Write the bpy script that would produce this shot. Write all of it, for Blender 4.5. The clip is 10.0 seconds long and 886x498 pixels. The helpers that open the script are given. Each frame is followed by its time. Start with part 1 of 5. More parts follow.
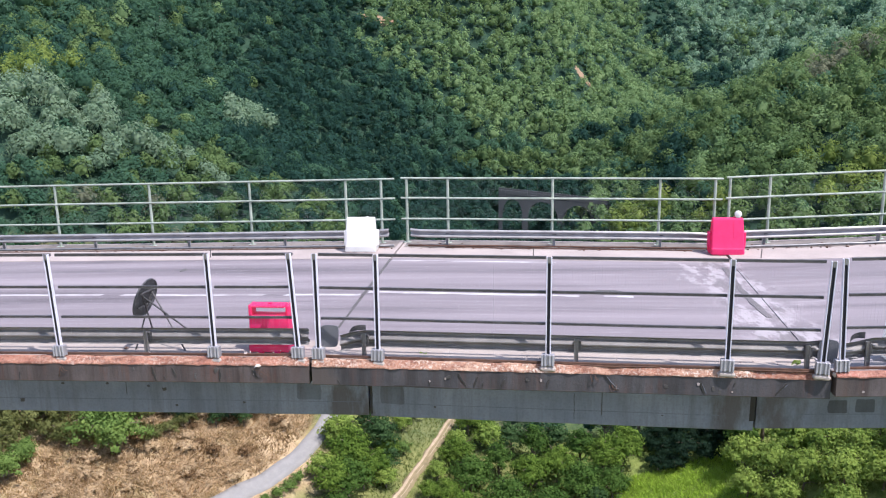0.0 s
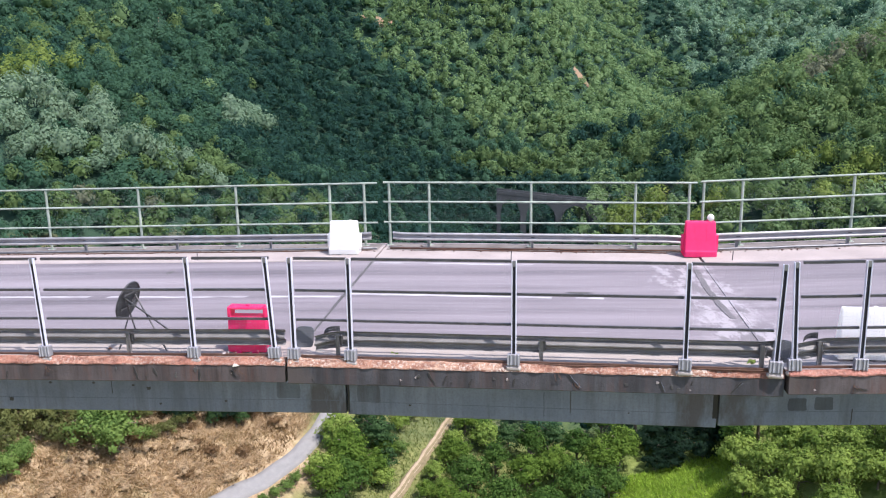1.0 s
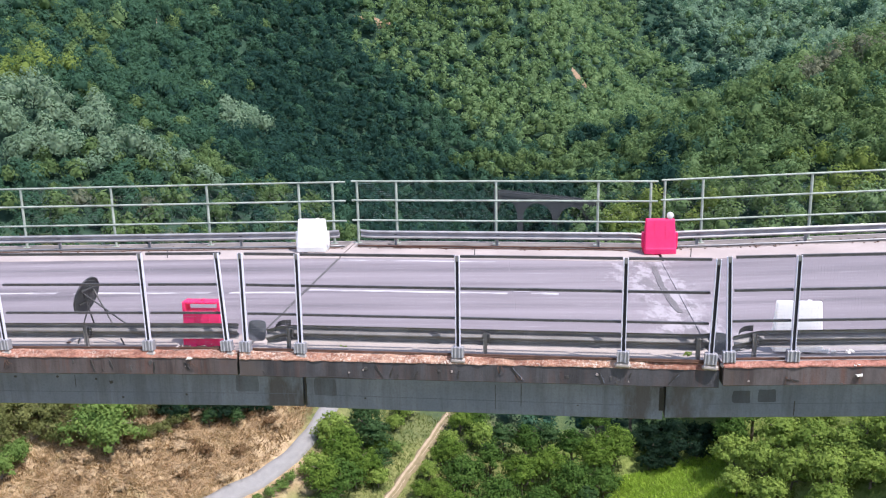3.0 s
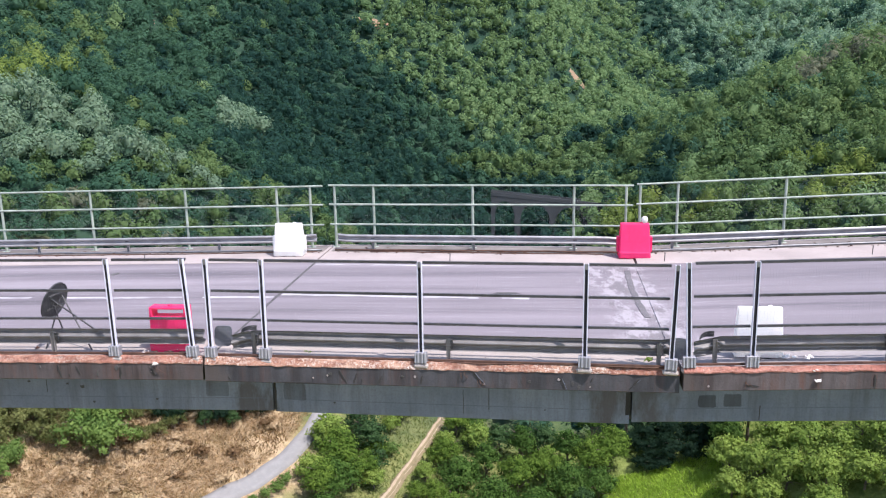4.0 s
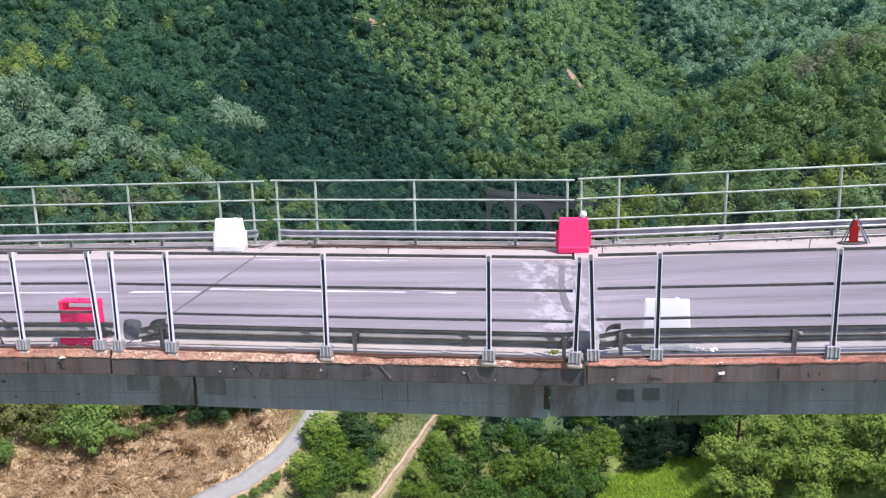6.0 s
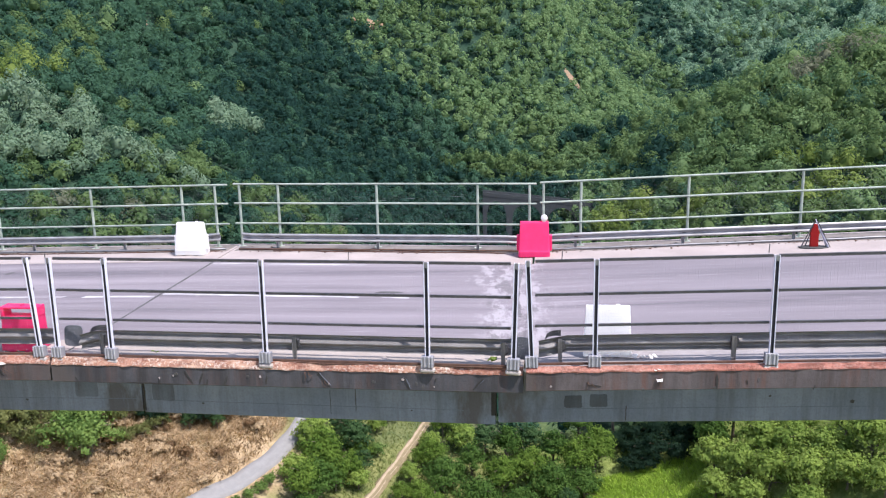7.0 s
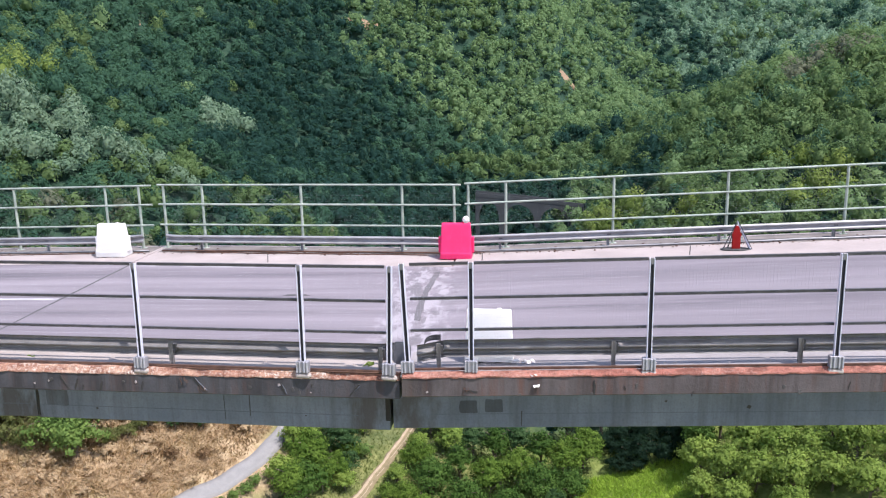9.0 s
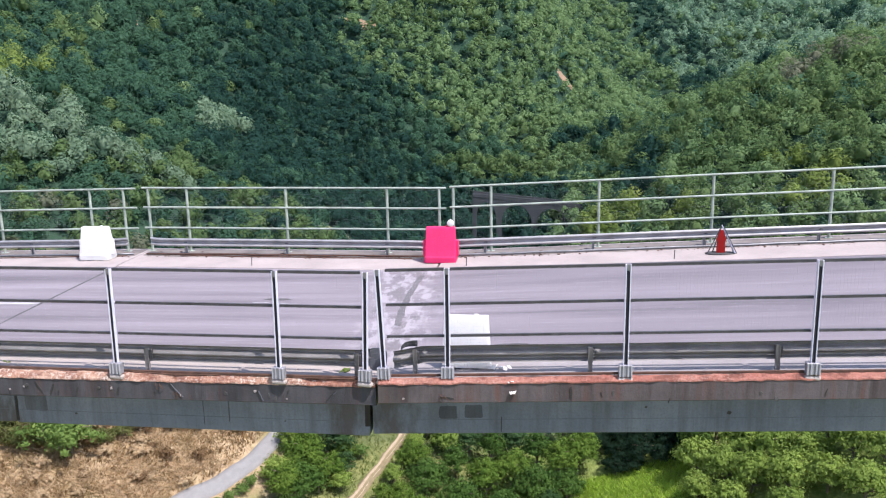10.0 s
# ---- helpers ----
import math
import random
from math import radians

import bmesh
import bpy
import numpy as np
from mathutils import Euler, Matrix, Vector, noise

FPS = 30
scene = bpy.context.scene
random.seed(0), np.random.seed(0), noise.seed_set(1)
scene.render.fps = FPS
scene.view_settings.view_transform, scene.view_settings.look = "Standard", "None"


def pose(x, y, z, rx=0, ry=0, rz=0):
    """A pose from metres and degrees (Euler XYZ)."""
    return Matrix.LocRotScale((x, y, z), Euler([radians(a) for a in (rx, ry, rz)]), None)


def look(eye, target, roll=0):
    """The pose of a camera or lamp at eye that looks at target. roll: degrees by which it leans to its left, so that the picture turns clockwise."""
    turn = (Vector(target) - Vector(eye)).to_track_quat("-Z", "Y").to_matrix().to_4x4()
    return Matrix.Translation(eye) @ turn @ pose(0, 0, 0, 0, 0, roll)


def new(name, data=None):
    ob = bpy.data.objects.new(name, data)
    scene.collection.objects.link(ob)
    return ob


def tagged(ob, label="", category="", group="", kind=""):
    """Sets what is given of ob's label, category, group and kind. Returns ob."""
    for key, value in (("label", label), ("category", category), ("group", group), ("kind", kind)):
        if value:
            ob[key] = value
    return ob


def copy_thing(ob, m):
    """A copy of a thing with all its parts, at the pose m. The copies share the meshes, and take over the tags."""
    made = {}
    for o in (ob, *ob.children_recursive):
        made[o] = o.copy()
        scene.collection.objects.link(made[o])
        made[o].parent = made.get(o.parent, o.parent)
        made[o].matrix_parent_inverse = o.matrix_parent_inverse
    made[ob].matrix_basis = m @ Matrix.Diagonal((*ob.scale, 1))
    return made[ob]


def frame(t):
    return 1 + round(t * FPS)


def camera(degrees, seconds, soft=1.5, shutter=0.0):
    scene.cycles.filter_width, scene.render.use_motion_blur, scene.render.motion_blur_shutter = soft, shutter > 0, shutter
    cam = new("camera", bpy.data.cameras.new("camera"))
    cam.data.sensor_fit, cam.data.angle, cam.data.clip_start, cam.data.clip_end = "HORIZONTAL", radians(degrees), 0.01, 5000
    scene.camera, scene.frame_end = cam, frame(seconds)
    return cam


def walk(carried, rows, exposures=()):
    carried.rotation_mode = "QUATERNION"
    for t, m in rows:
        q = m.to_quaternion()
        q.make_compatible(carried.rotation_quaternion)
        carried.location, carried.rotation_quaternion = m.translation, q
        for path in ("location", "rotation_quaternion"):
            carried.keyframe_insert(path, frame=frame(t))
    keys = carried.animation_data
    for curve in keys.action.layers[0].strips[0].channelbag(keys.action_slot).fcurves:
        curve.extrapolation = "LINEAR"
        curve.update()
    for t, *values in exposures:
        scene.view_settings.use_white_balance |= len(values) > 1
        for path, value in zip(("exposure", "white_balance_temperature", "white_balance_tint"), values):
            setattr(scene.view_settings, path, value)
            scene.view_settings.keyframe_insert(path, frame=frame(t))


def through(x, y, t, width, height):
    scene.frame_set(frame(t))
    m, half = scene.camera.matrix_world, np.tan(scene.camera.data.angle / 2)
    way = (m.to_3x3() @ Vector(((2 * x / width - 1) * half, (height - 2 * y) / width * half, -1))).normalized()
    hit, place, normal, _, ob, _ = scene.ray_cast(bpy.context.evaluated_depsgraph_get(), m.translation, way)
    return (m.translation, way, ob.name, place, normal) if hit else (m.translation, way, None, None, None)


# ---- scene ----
cam = camera(56.8, 10.0, soft=1.18)
PATH = [
    (0, (-0.956, -13.471, 4.91), (-1.076, -11.519, 4.488), -0.8),
    (0.5, (-0.671, -13.75, 5.021), (-0.791, -11.799, 4.599), -0.8),
    (1, (-0.375, -13.986, 5.088), (-0.495, -12.035, 4.667), -0.85),
    (1.5, (-0.147, -14.144, 5.051), (-0.268, -12.192, 4.631), -0.87),
    (2, (0.093, -14.248, 5.01), (-0.027, -12.296, 4.59), -0.9),
    (2.5, (0.356, -14.311, 5.013), (0.235, -12.359, 4.594), -0.9),
    (4, (1.339, -14.366, 5.163), (1.219, -12.414, 4.746), -0.92),
    (4.5, (1.721, -14.356, 5.115), (1.602, -12.404, 4.699), -0.94),
    (5, (2.163, -14.32, 5.033), (2.043, -12.367, 4.616), -0.97),
    (5.5, (2.597, -14.258, 4.962), (2.475, -12.305, 4.545), -1.0),
    (7, (4.195, -13.996, 5.031), (4.072, -12.044, 4.615), -1.0),
    (7.5, (4.735, -13.909, 5.065), (4.612, -11.956, 4.65), -1.0),
    (8, (5.312, -13.826, 5.041), (5.189, -11.873, 4.626), -1.0),
    (8.5, (5.825, -13.701, 5.003), (5.702, -11.749, 4.587), -1.0),
    (9, (6.343, -13.565, 4.971), (6.221, -11.613, 4.556), -0.97),
    (9.5, (6.624, -13.501, 4.982), (6.505, -11.548, 4.567), -0.92),
    (10, (6.716, -13.454, 5.046), (6.598, -11.501, 4.631), -0.9),
]
walk(cam, [(t, look(eye, target, roll)) for t, eye, target, roll in PATH], exposures=[(0, 0.78, 6380, 16.6), (10, 0.78, 6380, 16.6)])

# ---- world, sun ----
SUN_DIR = Vector((0.40, -0.27, 0.90)).normalized()
world = bpy.data.worlds.new("world")
scene.world = world
world.use_nodes = True
_bg = world.node_tree.nodes["Background"]
_sky = world.node_tree.nodes.new("ShaderNodeTexSky")
_sky.sky_type = "NISHITA"
_sky.sun_disc = False
_sky.sun_elevation = math.asin(SUN_DIR.z)
_sky.sun_rotation = math.atan2(SUN_DIR.x, SUN_DIR.y)
_sky.air_density, _sky.dust_density = 1.0, 1.5
_bg.inputs["Strength"].default_value = 0.162
world.node_tree.links.new(_sky.outputs[0], _bg.inputs["Color"])
_sun = bpy.data.lights.new("sun", "SUN")
_sun.energy, _sun.angle, _sun.color = 4.2, radians(0.53), (1.0, 0.965, 0.925)
sun = new("sun", _sun)
sun.matrix_world = look(SUN_DIR * 100, (0, 0, 0))


# ---- materials ----
class Nodes:
    """A short way to write a node material."""

    def __init__(self, name):
        self.m = bpy.data.materials.new(name)
        self.m.use_nodes = True
        self.t = self.m.node_tree
        self.b = self.t.nodes["Principled BSDF"]
        self.out = self.t.nodes["Material Output"]
        self.co = self.node("ShaderNodeTexCoord").outputs["Object"]

    def node(self, kind):
        return self.t.nodes.new(kind)

    def link(self, a, b):
        self.t.links.new(a, b)

    def noise(self, scale, stretch=(1, 1, 1), detail=4.0, rough=0.6, where=None):
        mp = self.node("ShaderNodeMapping")
        mp.inputs["Scale"].default_value = stretch
        self.link(where or self.co, mp.inputs["Vector"])
        n = self.node("ShaderNodeTexNoise")
        n.inputs["Scale"].default_value, n.inputs["Detail"].default_value, n.inputs["Roughness"].default_value = scale, detail, rough
        self.link(mp.outputs[0], n.inputs["Vector"])
        return n.outputs["Fac"]

    def offset(self, by):
        v = self.node("ShaderNodeVectorMath")
        v.inputs[1].default_value = by
        self.link(self.co, v.inputs[0])
        return v.outputs[0]

    def ramp(self, fac, lo, hi):
        r = self.node("ShaderNodeMapRange")
        r.inputs["From Min"].default_value, r.inputs["From Max"].default_value = lo, hi
        self.link(fac, r.inputs["Value"])
        return r.outputs["Result"]

    def mix(self, fac, a, b):
        x = self.node("ShaderNodeMix")
        x.data_type = "RGBA"
        for sock, v in ((x.inputs["Factor"], fac), (x.inputs["A"], a), (x.inputs["B"], b)):
            if isinstance(v, (int, float)):
                sock.default_value = v
            elif isinstance(v, tuple):
                sock.default_value = (*v, 1)
            else:
                self.link(v, sock)
        return x.outputs["Result"]

    def math(self, op, a, b=0.0):
        x = self.node("ShaderNodeMath")
        x.operation = op
        for sock, v in zip(x.inputs, (a, b)):
            if isinstance(v, (int, float)):
                sock.default_value = v
            else:
                self.link(v, sock)
        return x.outputs[0]

    def bump(self, height, strength, dist):
        x = self.node("ShaderNodeBump")
        x.inputs["Strength"].default_value, x.inputs["Distance"].default_value = strength, dist
        self.link(height, x.inputs["Height"])
        self.link(x.outputs[0], self.b.inputs["Normal"])

    def done(self, colour, rough=0.8, metal=0.0, spec=None):
        if isinstance(colour, tuple):
            self.b.inputs["Base Color"].default_value = (*colour, 1)
        else:
            self.link(colour, self.b.inputs["Base Color"])
        if isinstance(rough, (int, float)):
            self.b.inputs["Roughness"].default_value = rough
        else:
            self.link(rough, self.b.inputs["Roughness"])
        self.b.inputs["Metallic"].default_value = metal
        if spec is not None:
            self.b.inputs["Specular IOR Level"].default_value = spec
        return self.m


def leaf_material(name, a, b, regional=0.012, through=0.50, glow=(0.10, 0.21, 0.075)):
    """Foliage: two greens mixed per leaf clump, per tree and per stand; light passes through."""
    n = Nodes(name)
    isl = n.node("ShaderNodeNewGeometry").outputs["Random Per Island"]
    obj = n.node("ShaderNodeObjectInfo").outputs["Random"]
    tint = n.node("ShaderNodeAttribute")
    tint.attribute_name = "tint"
    f = n.math("ADD", n.math("MULTIPLY", isl, 0.08), n.math("MULTIPLY", tint.outputs["Fac"], 0.36))
    f = n.math("ADD", f, n.math("MULTIPLY", n.ramp(n.noise(regional, detail=3), 0.3, 0.7), 0.30))
    f = n.math("ADD", f, n.math("MULTIPLY", obj, 0.22))
    col = n.mix(n.math("MINIMUM", f, 1.0), a, b)
    n.done(col, 0.7, spec=0.08)
    tr = n.node("ShaderNodeBsdfTranslucent")
    n.link(n.mix(0.3, col, glow), tr.inputs["Color"])
    ms = n.node("ShaderNodeMixShader")
    ms.inputs[0].default_value = through
    n.link(n.b.outputs[0], ms.inputs[1])
    n.link(tr.outputs[0], ms.inputs[2])
    n.link(ms.outputs[0], n.out.inputs["Surface"])
    return n.m


def make_asphalt():
    n = Nodes("worn_asphalt")
    tracks = n.ramp(n.noise(0.6, (0.03, 1, 1), 3), 0.40, 0.60)
    streak = n.noise(3.0, (0.06, 1, 1), 5)
    grain = n.noise(90, detail=3)
    blot = n.ramp(n.noise(0.35, (0.5, 1, 1), 5), 0.45, 0.75)
    c = n.mix(tracks, (0.099, 0.086, 0.098), (0.235, 0.208, 0.228))
    c = n.mix(n.math("MULTIPLY", n.ramp(streak, 0.38, 0.66), 0.5), c, (0.290, 0.256, 0.284))
    c = n.mix(n.math("MULTIPLY", blot, 0.25), c, (0.113, 0.099, 0.115))
    c = n.mix(n.math("MULTIPLY", n.ramp(grain, 0.35, 0.7), 0.35), c, (0.113, 0.099, 0.108))
    # two broad bands worn dark by tyres
    sep = n.node("ShaderNodeSeparateXYZ")
    n.link(n.co, sep.inputs[0])
    across = n.math("ADD", sep.outputs["Y"], n.math("MULTIPLY", sep.outputs["X"], 0.05))
    for mid, wide in ((6.75, 0.75), (2.7, 0.7)):
        off = n.math("ADD", n.math("ABSOLUTE", n.math("SUBTRACT", across, mid)), n.math("MULTIPLY", n.noise(0.5, (0.2, 1, 1), 4), 0.5))
        c = n.mix(n.math("MULTIPLY", n.ramp(off, wide + 0.3, 0.25), 0.42), c, (0.098, 0.086, 0.099))
    # the asphalt darkens gradually along the eastern length
    c = n.mix(n.math("MULTIPLY", n.ramp(sep.outputs["X"], 5.0, 10.0), 0.3), c, (0.120, 0.108, 0.122))
    # thin pale scrapes along the lanes
    scrape = n.ramp(n.noise(7.0, (0.035, 1, 1), 6, 0.7), 0.60, 0.70)
    c = n.mix(n.math("MULTIPLY", scrape, 0.45), c, (0.37, 0.34, 0.37))
    # scabbed cement patching round the eastern joint
    along = n.math("SUBTRACT", sep.outputs["X"], n.math("MULTIPLY", sep.outputs["Y"], -0.02))
    ragged = n.math("MULTIPLY", n.math("SUBTRACT", n.noise(0.9, detail=5), 0.5), 2.4)
    zone = n.ramp(n.math("ADD", n.math("ABSOLUTE", n.math("SUBTRACT", along, 4.72)), ragged), 1.0, 0.55)
    scab = n.ramp(n.noise(3.4, (1, 0.45, 1), 8, 0.72), 0.47, 0.54)
    c = n.mix(n.math("MULTIPLY", n.math("MULTIPLY", zone, scab), 0.62), c, (0.36, 0.335, 0.355))
    hole = n.ramp(n.noise(1.8, (1, 0.45, 1), 6, 0.65, where=n.offset((3.1, 7.7, 0))), 0.54, 0.58)
    c = n.mix(n.math("MULTIPLY", n.math("MULTIPLY", zone, hole), 0.85), c, (0.135, 0.122, 0.130))
    n.bump(grain, 0.4, 0.006)
    return n.done(c, 0.85)


def make_concrete(name, a, b, streaks=0.0, stain=(0.045, 0.036, 0.03), leaks=(), rust=0.0):
    n = Nodes(name)
    big = n.ramp(n.noise(0.9, detail=6), 0.3, 0.7)
    fine = n.noise(22, detail=6)
    c = n.mix(big, a, b)
    c = n.mix(n.math("MULTIPLY", n.ramp(fine, 0.45, 0.75), 0.35), c, tuple(v * 0.55 for v in a))
    if streaks:
        run = n.ramp(n.noise(2.6, (1, 1, 0.07), 7, 0.72), 0.47, 0.66)
        c = n.mix(n.math("MULTIPLY", run, streaks), c, stain)
        wash = n.ramp(n.noise(0.7, (1, 1, 0.4), 5, 0.6), 0.5, 0.62)
        c = n.mix(n.math("MULTIPLY", wash, streaks * 0.55), c, tuple(v * 0.42 for v in a))
        pale = n.ramp(n.noise(3.4, (1, 1, 0.12), 5, 0.6), 0.62, 0.72)
        c = n.mix(n.math("MULTIPLY", pale, streaks * 0.4), c, tuple(v * 1.5 for v in b))
    if rust:
        # rust washed down in narrow runs from the reinforcement
        wash = n.ramp(n.noise(4.2, (1, 1, 0.10), 6, 0.7), 0.50, 0.68)
        where = n.ramp(n.noise(0.8, (1, 1, 0.5), 3), 0.38, 0.58)
        c = n.mix(n.math("MULTIPLY", n.math("MULTIPLY", wash, where), rust), c, (0.105, 0.048, 0.035))
    if leaks:
        # brown leak stains spreading from the joints
        sep = n.node("ShaderNodeSeparateXYZ")
        n.link(n.co, sep.inputs[0])
        ragged = n.math("MULTIPLY", n.math("SUBTRACT", n.noise(1.4, (1, 1, 0.35), 6, 0.65), 0.5), 2.6)
        for x, wide in leaks:
            off = n.math("ADD", n.math("ABSOLUTE", n.math("SUBTRACT", sep.outputs["X"], x)), ragged)
            c = n.mix(n.math("MULTIPLY", n.ramp(off, wide, wide * 0.3), 0.72), c, (0.075, 0.060, 0.053))
    n.bump(fine, 0.5, 0.012)
    return n.done(c, 0.9)


def make_rust_edge(name, chips, a, b):
    n = Nodes(name)
    big = n.ramp(n.noise(1.1, (0.5, 1, 1), 6), 0.35, 0.65)
    zone = n.ramp(n.noise(0.55, (1, 0.4, 1), 4), 0.42, 0.6)
    crumb = n.noise(28, detail=8, rough=0.75)
    chip = n.ramp(n.noise(21, detail=7, rough=0.75), 0.50, 0.60)
    c = n.mix(big, a, b)
    pale = n.ramp(n.noise(3.2, (0.6, 1, 1.6), 6, 0.7), 0.50, 0.66)
    c = n.mix(n.math("MULTIPLY", pale, 0.5 * chips), c, (0.52, 0.37, 0.27))
    dark = n.ramp(n.noise(4.0, (0.7, 1, 1.8), 7, 0.75), 0.46, 0.60)
    c = n.mix(n.math("MULTIPLY", dark, 0.8), c, (0.130, 0.042, 0.028))
    c = n.mix(n.ramp(crumb, 0.50, 0.74), c, (0.110, 0.045, 0.030))
    c = n.mix(n.math("MULTIPLY", chip, n.math("MULTIPLY", n.math("ADD", n.math("MULTIPLY", zone, 0.6), 0.10), chips)), c, (0.66, 0.58, 0.50))
    n.bump(crumb, 1.0, 0.03)
    return n.done(c, 0.92)


def make_metal(name, a, b, rough=0.5, metal=0.6, scale=6.0):
    n = Nodes(name)
    f = n.ramp(n.noise(scale, detail=5), 0.3, 0.7)
    c = n.mix(f, a, b)
    return n.done(c, rough, metal)


def make_plastic(name, a, b, through=0.55):
    n = Nodes(name)
    c = n.mix(n.ramp(n.noise(3.5, detail=5), 0.3, 0.75), a, b)
    c = n.mix(n.math("MULTIPLY", n.ramp(n.noise(30, detail=4), 0.55, 0.75), 0.08), c, (0.25, 0.2, 0.18))
    n.done(c, 0.45, spec=0.4)
    # thin hollow polyethylene lets light through
    tr = n.node("ShaderNodeBsdfTranslucent")
    n.link(c, tr.inputs["Color"])
    ms = n.node("ShaderNodeMixShader")
    ms.inputs[0].default_value = through
    n.link(n.b.outputs[0], ms.inputs[1])
    n.link(tr.outputs[0], ms.inputs[2])
    n.link(ms.outputs[0], n.out.inputs["Surface"])
    return n.m


def make_ground():
    n = Nodes("valley_ground")
    sep = n.node("ShaderNodeSeparateXYZ")
    n.link(n.co, sep.inputs[0])
    wob = n.math("MULTIPLY", n.math("SUBTRACT", n.noise(0.07, detail=4), 0.5), 34.0)
    # dry slope on the road's west bank
    x = n.math("ADD", sep.outputs["X"], wob)
    west = n.ramp(x, -27, -33)
    near = n.ramp(n.math("ADD", sep.outputs["Y"], wob), 140, 126)
    dry = n.math("MULTIPLY", west, near)
    green = n.mix(n.ramp(n.noise(0.4, detail=6), 0.35, 0.65), (0.020, 0.046, 0.032), (0.036, 0.068, 0.044))
    meadow = n.mix(n.ramp(n.noise(0.5, detail=6), 0.35, 0.65), (0.09, 0.13, 0.03), (0.19, 0.23, 0.07))
    parched = n.mix(n.ramp(n.noise(0.5, detail=6), 0.35, 0.65), (0.085, 0.105, 0.035), (0.190, 0.195, 0.075))
    meadow = n.mix(n.ramp(x, 0, 14), parched, meadow)
    green = n.mix(n.ramp(n.math("ADD", sep.outputs["Y"], wob), 126, 142), meadow, green)
    straw = n.mix(n.ramp(n.noise(0.55, detail=7, rough=0.7), 0.35, 0.65), (0.22, 0.148, 0.088), (0.43, 0.335, 0.205))
    straw = n.mix(n.math("MULTIPLY", n.ramp(n.noise(0.16, detail=4), 0.55, 0.7), 0.6), straw, (0.14, 0.13, 0.045))
    n.bump(n.noise(2.0, detail=6), 0.8, 0.3)
    return n.done(n.mix(dry, green, straw), 0.95, spec=0.05)


ASPHALT = make_asphalt()
GUTTER = {"west": make_concrete("pale_gutter_concrete", (0.26, 0.222, 0.200), (0.35, 0.305, 0.283)), "middle": make_concrete("pale_gritty_gutter_concrete", (0.27, 0.230, 0.204), (0.365, 0.317, 0.290)),
          "east": make_concrete("grey_gutter_concrete", (0.215, 0.195, 0.195), (0.305, 0.280, 0.280))}
KERB = make_concrete("pale_kerb_concrete", (0.276, 0.237, 0.225), (0.364, 0.315, 0.300))
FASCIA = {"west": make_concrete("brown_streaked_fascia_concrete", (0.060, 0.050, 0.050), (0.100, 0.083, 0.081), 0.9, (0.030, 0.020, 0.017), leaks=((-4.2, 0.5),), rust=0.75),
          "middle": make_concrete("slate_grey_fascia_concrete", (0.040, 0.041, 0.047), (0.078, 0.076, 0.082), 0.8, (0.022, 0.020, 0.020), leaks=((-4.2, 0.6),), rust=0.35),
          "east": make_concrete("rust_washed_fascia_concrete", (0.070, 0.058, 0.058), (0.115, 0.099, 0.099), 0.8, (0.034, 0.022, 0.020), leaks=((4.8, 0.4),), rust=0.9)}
GIRDER = make_concrete("blue_grey_girder_concrete", (0.160, 0.186, 0.240), (0.230, 0.260, 0.325), 0.4, leaks=((-4.05, 0.42), (3.75, 0.5), (4.7, 0.5)))
SEAM = make_concrete("faint_formwork_seam", (0.110, 0.128, 0.160), (0.155, 0.175, 0.215))
DAMP = make_concrete("damp_stained_concrete", (0.058, 0.056, 0.055), (0.086, 0.084, 0.082), 0.5)
RUST = {"west": make_rust_edge("rust_stained_edge", 0.7, (0.30, 0.105, 0.070), (0.40, 0.200, 0.140)), "middle": make_rust_edge("crumbled_rust_edge", 1.25, (0.29, 0.115, 0.072), (0.41, 0.230, 0.155)),
        "east": make_rust_edge("red_rust_edge", 0.3, (0.31, 0.105, 0.076), (0.38, 0.165, 0.122))}


TAR = make_concrete("tar_joint", (0.05, 0.047, 0.047), (0.095, 0.092, 0.092))
WORN_TAR = make_concrete("worn_tar_seal", (0.095, 0.088, 0.094), (0.150, 0.138, 0.146))
CRACK = make_concrete("dark_crack", (0.018, 0.018, 0.018), (0.042, 0.039, 0.036))


def make_paint():
    n = Nodes("worn_white_road_paint")
    gone = n.ramp(n.noise(2.2, (0.35, 1, 1), 7, 0.75), 0.42, 0.60)
    return n.done(n.mix(gone, (0.46, 0.45, 0.46), (0.215, 0.192, 0.210)), 0.85)


PAINT = make_paint()
ZINC = make_metal("dull_galvanised_steel", (0.17, 0.172, 0.18), (0.25, 0.252, 0.26), 0.5, 0.55)
BRACKET = make_metal("grey_bracket_steel", (0.20, 0.20, 0.22), (0.29, 0.285, 0.31), 0.55, 0.2)
ZINC_PALE = make_metal("pale_galvanised_post", (0.50, 0.50, 0.60), (0.62, 0.62, 0.72), 0.5, 0.05)
# Near-black: the channel's inner shade is put into the web's colour.
WEB_SHADE = make_metal("shaded_channel_web", (0.005, 0.005, 0.009), (0.012, 0.012, 0.018), 0.8, 0.0)
STEEL_DARK = make_metal("weathered_dark_steel", (0.049, 0.049, 0.052), (0.091, 0.087, 0.091), 0.6, 0.5)
RAIL_GREEN = make_metal("grey_green_painted_pipe", (0.19, 0.225, 0.19), (0.40, 0.45, 0.385), 0.5, 0.1, 3.0)
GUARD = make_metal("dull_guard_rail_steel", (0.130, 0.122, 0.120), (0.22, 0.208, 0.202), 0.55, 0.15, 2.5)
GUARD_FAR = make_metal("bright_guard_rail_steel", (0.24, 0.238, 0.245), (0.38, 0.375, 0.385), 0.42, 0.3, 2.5)
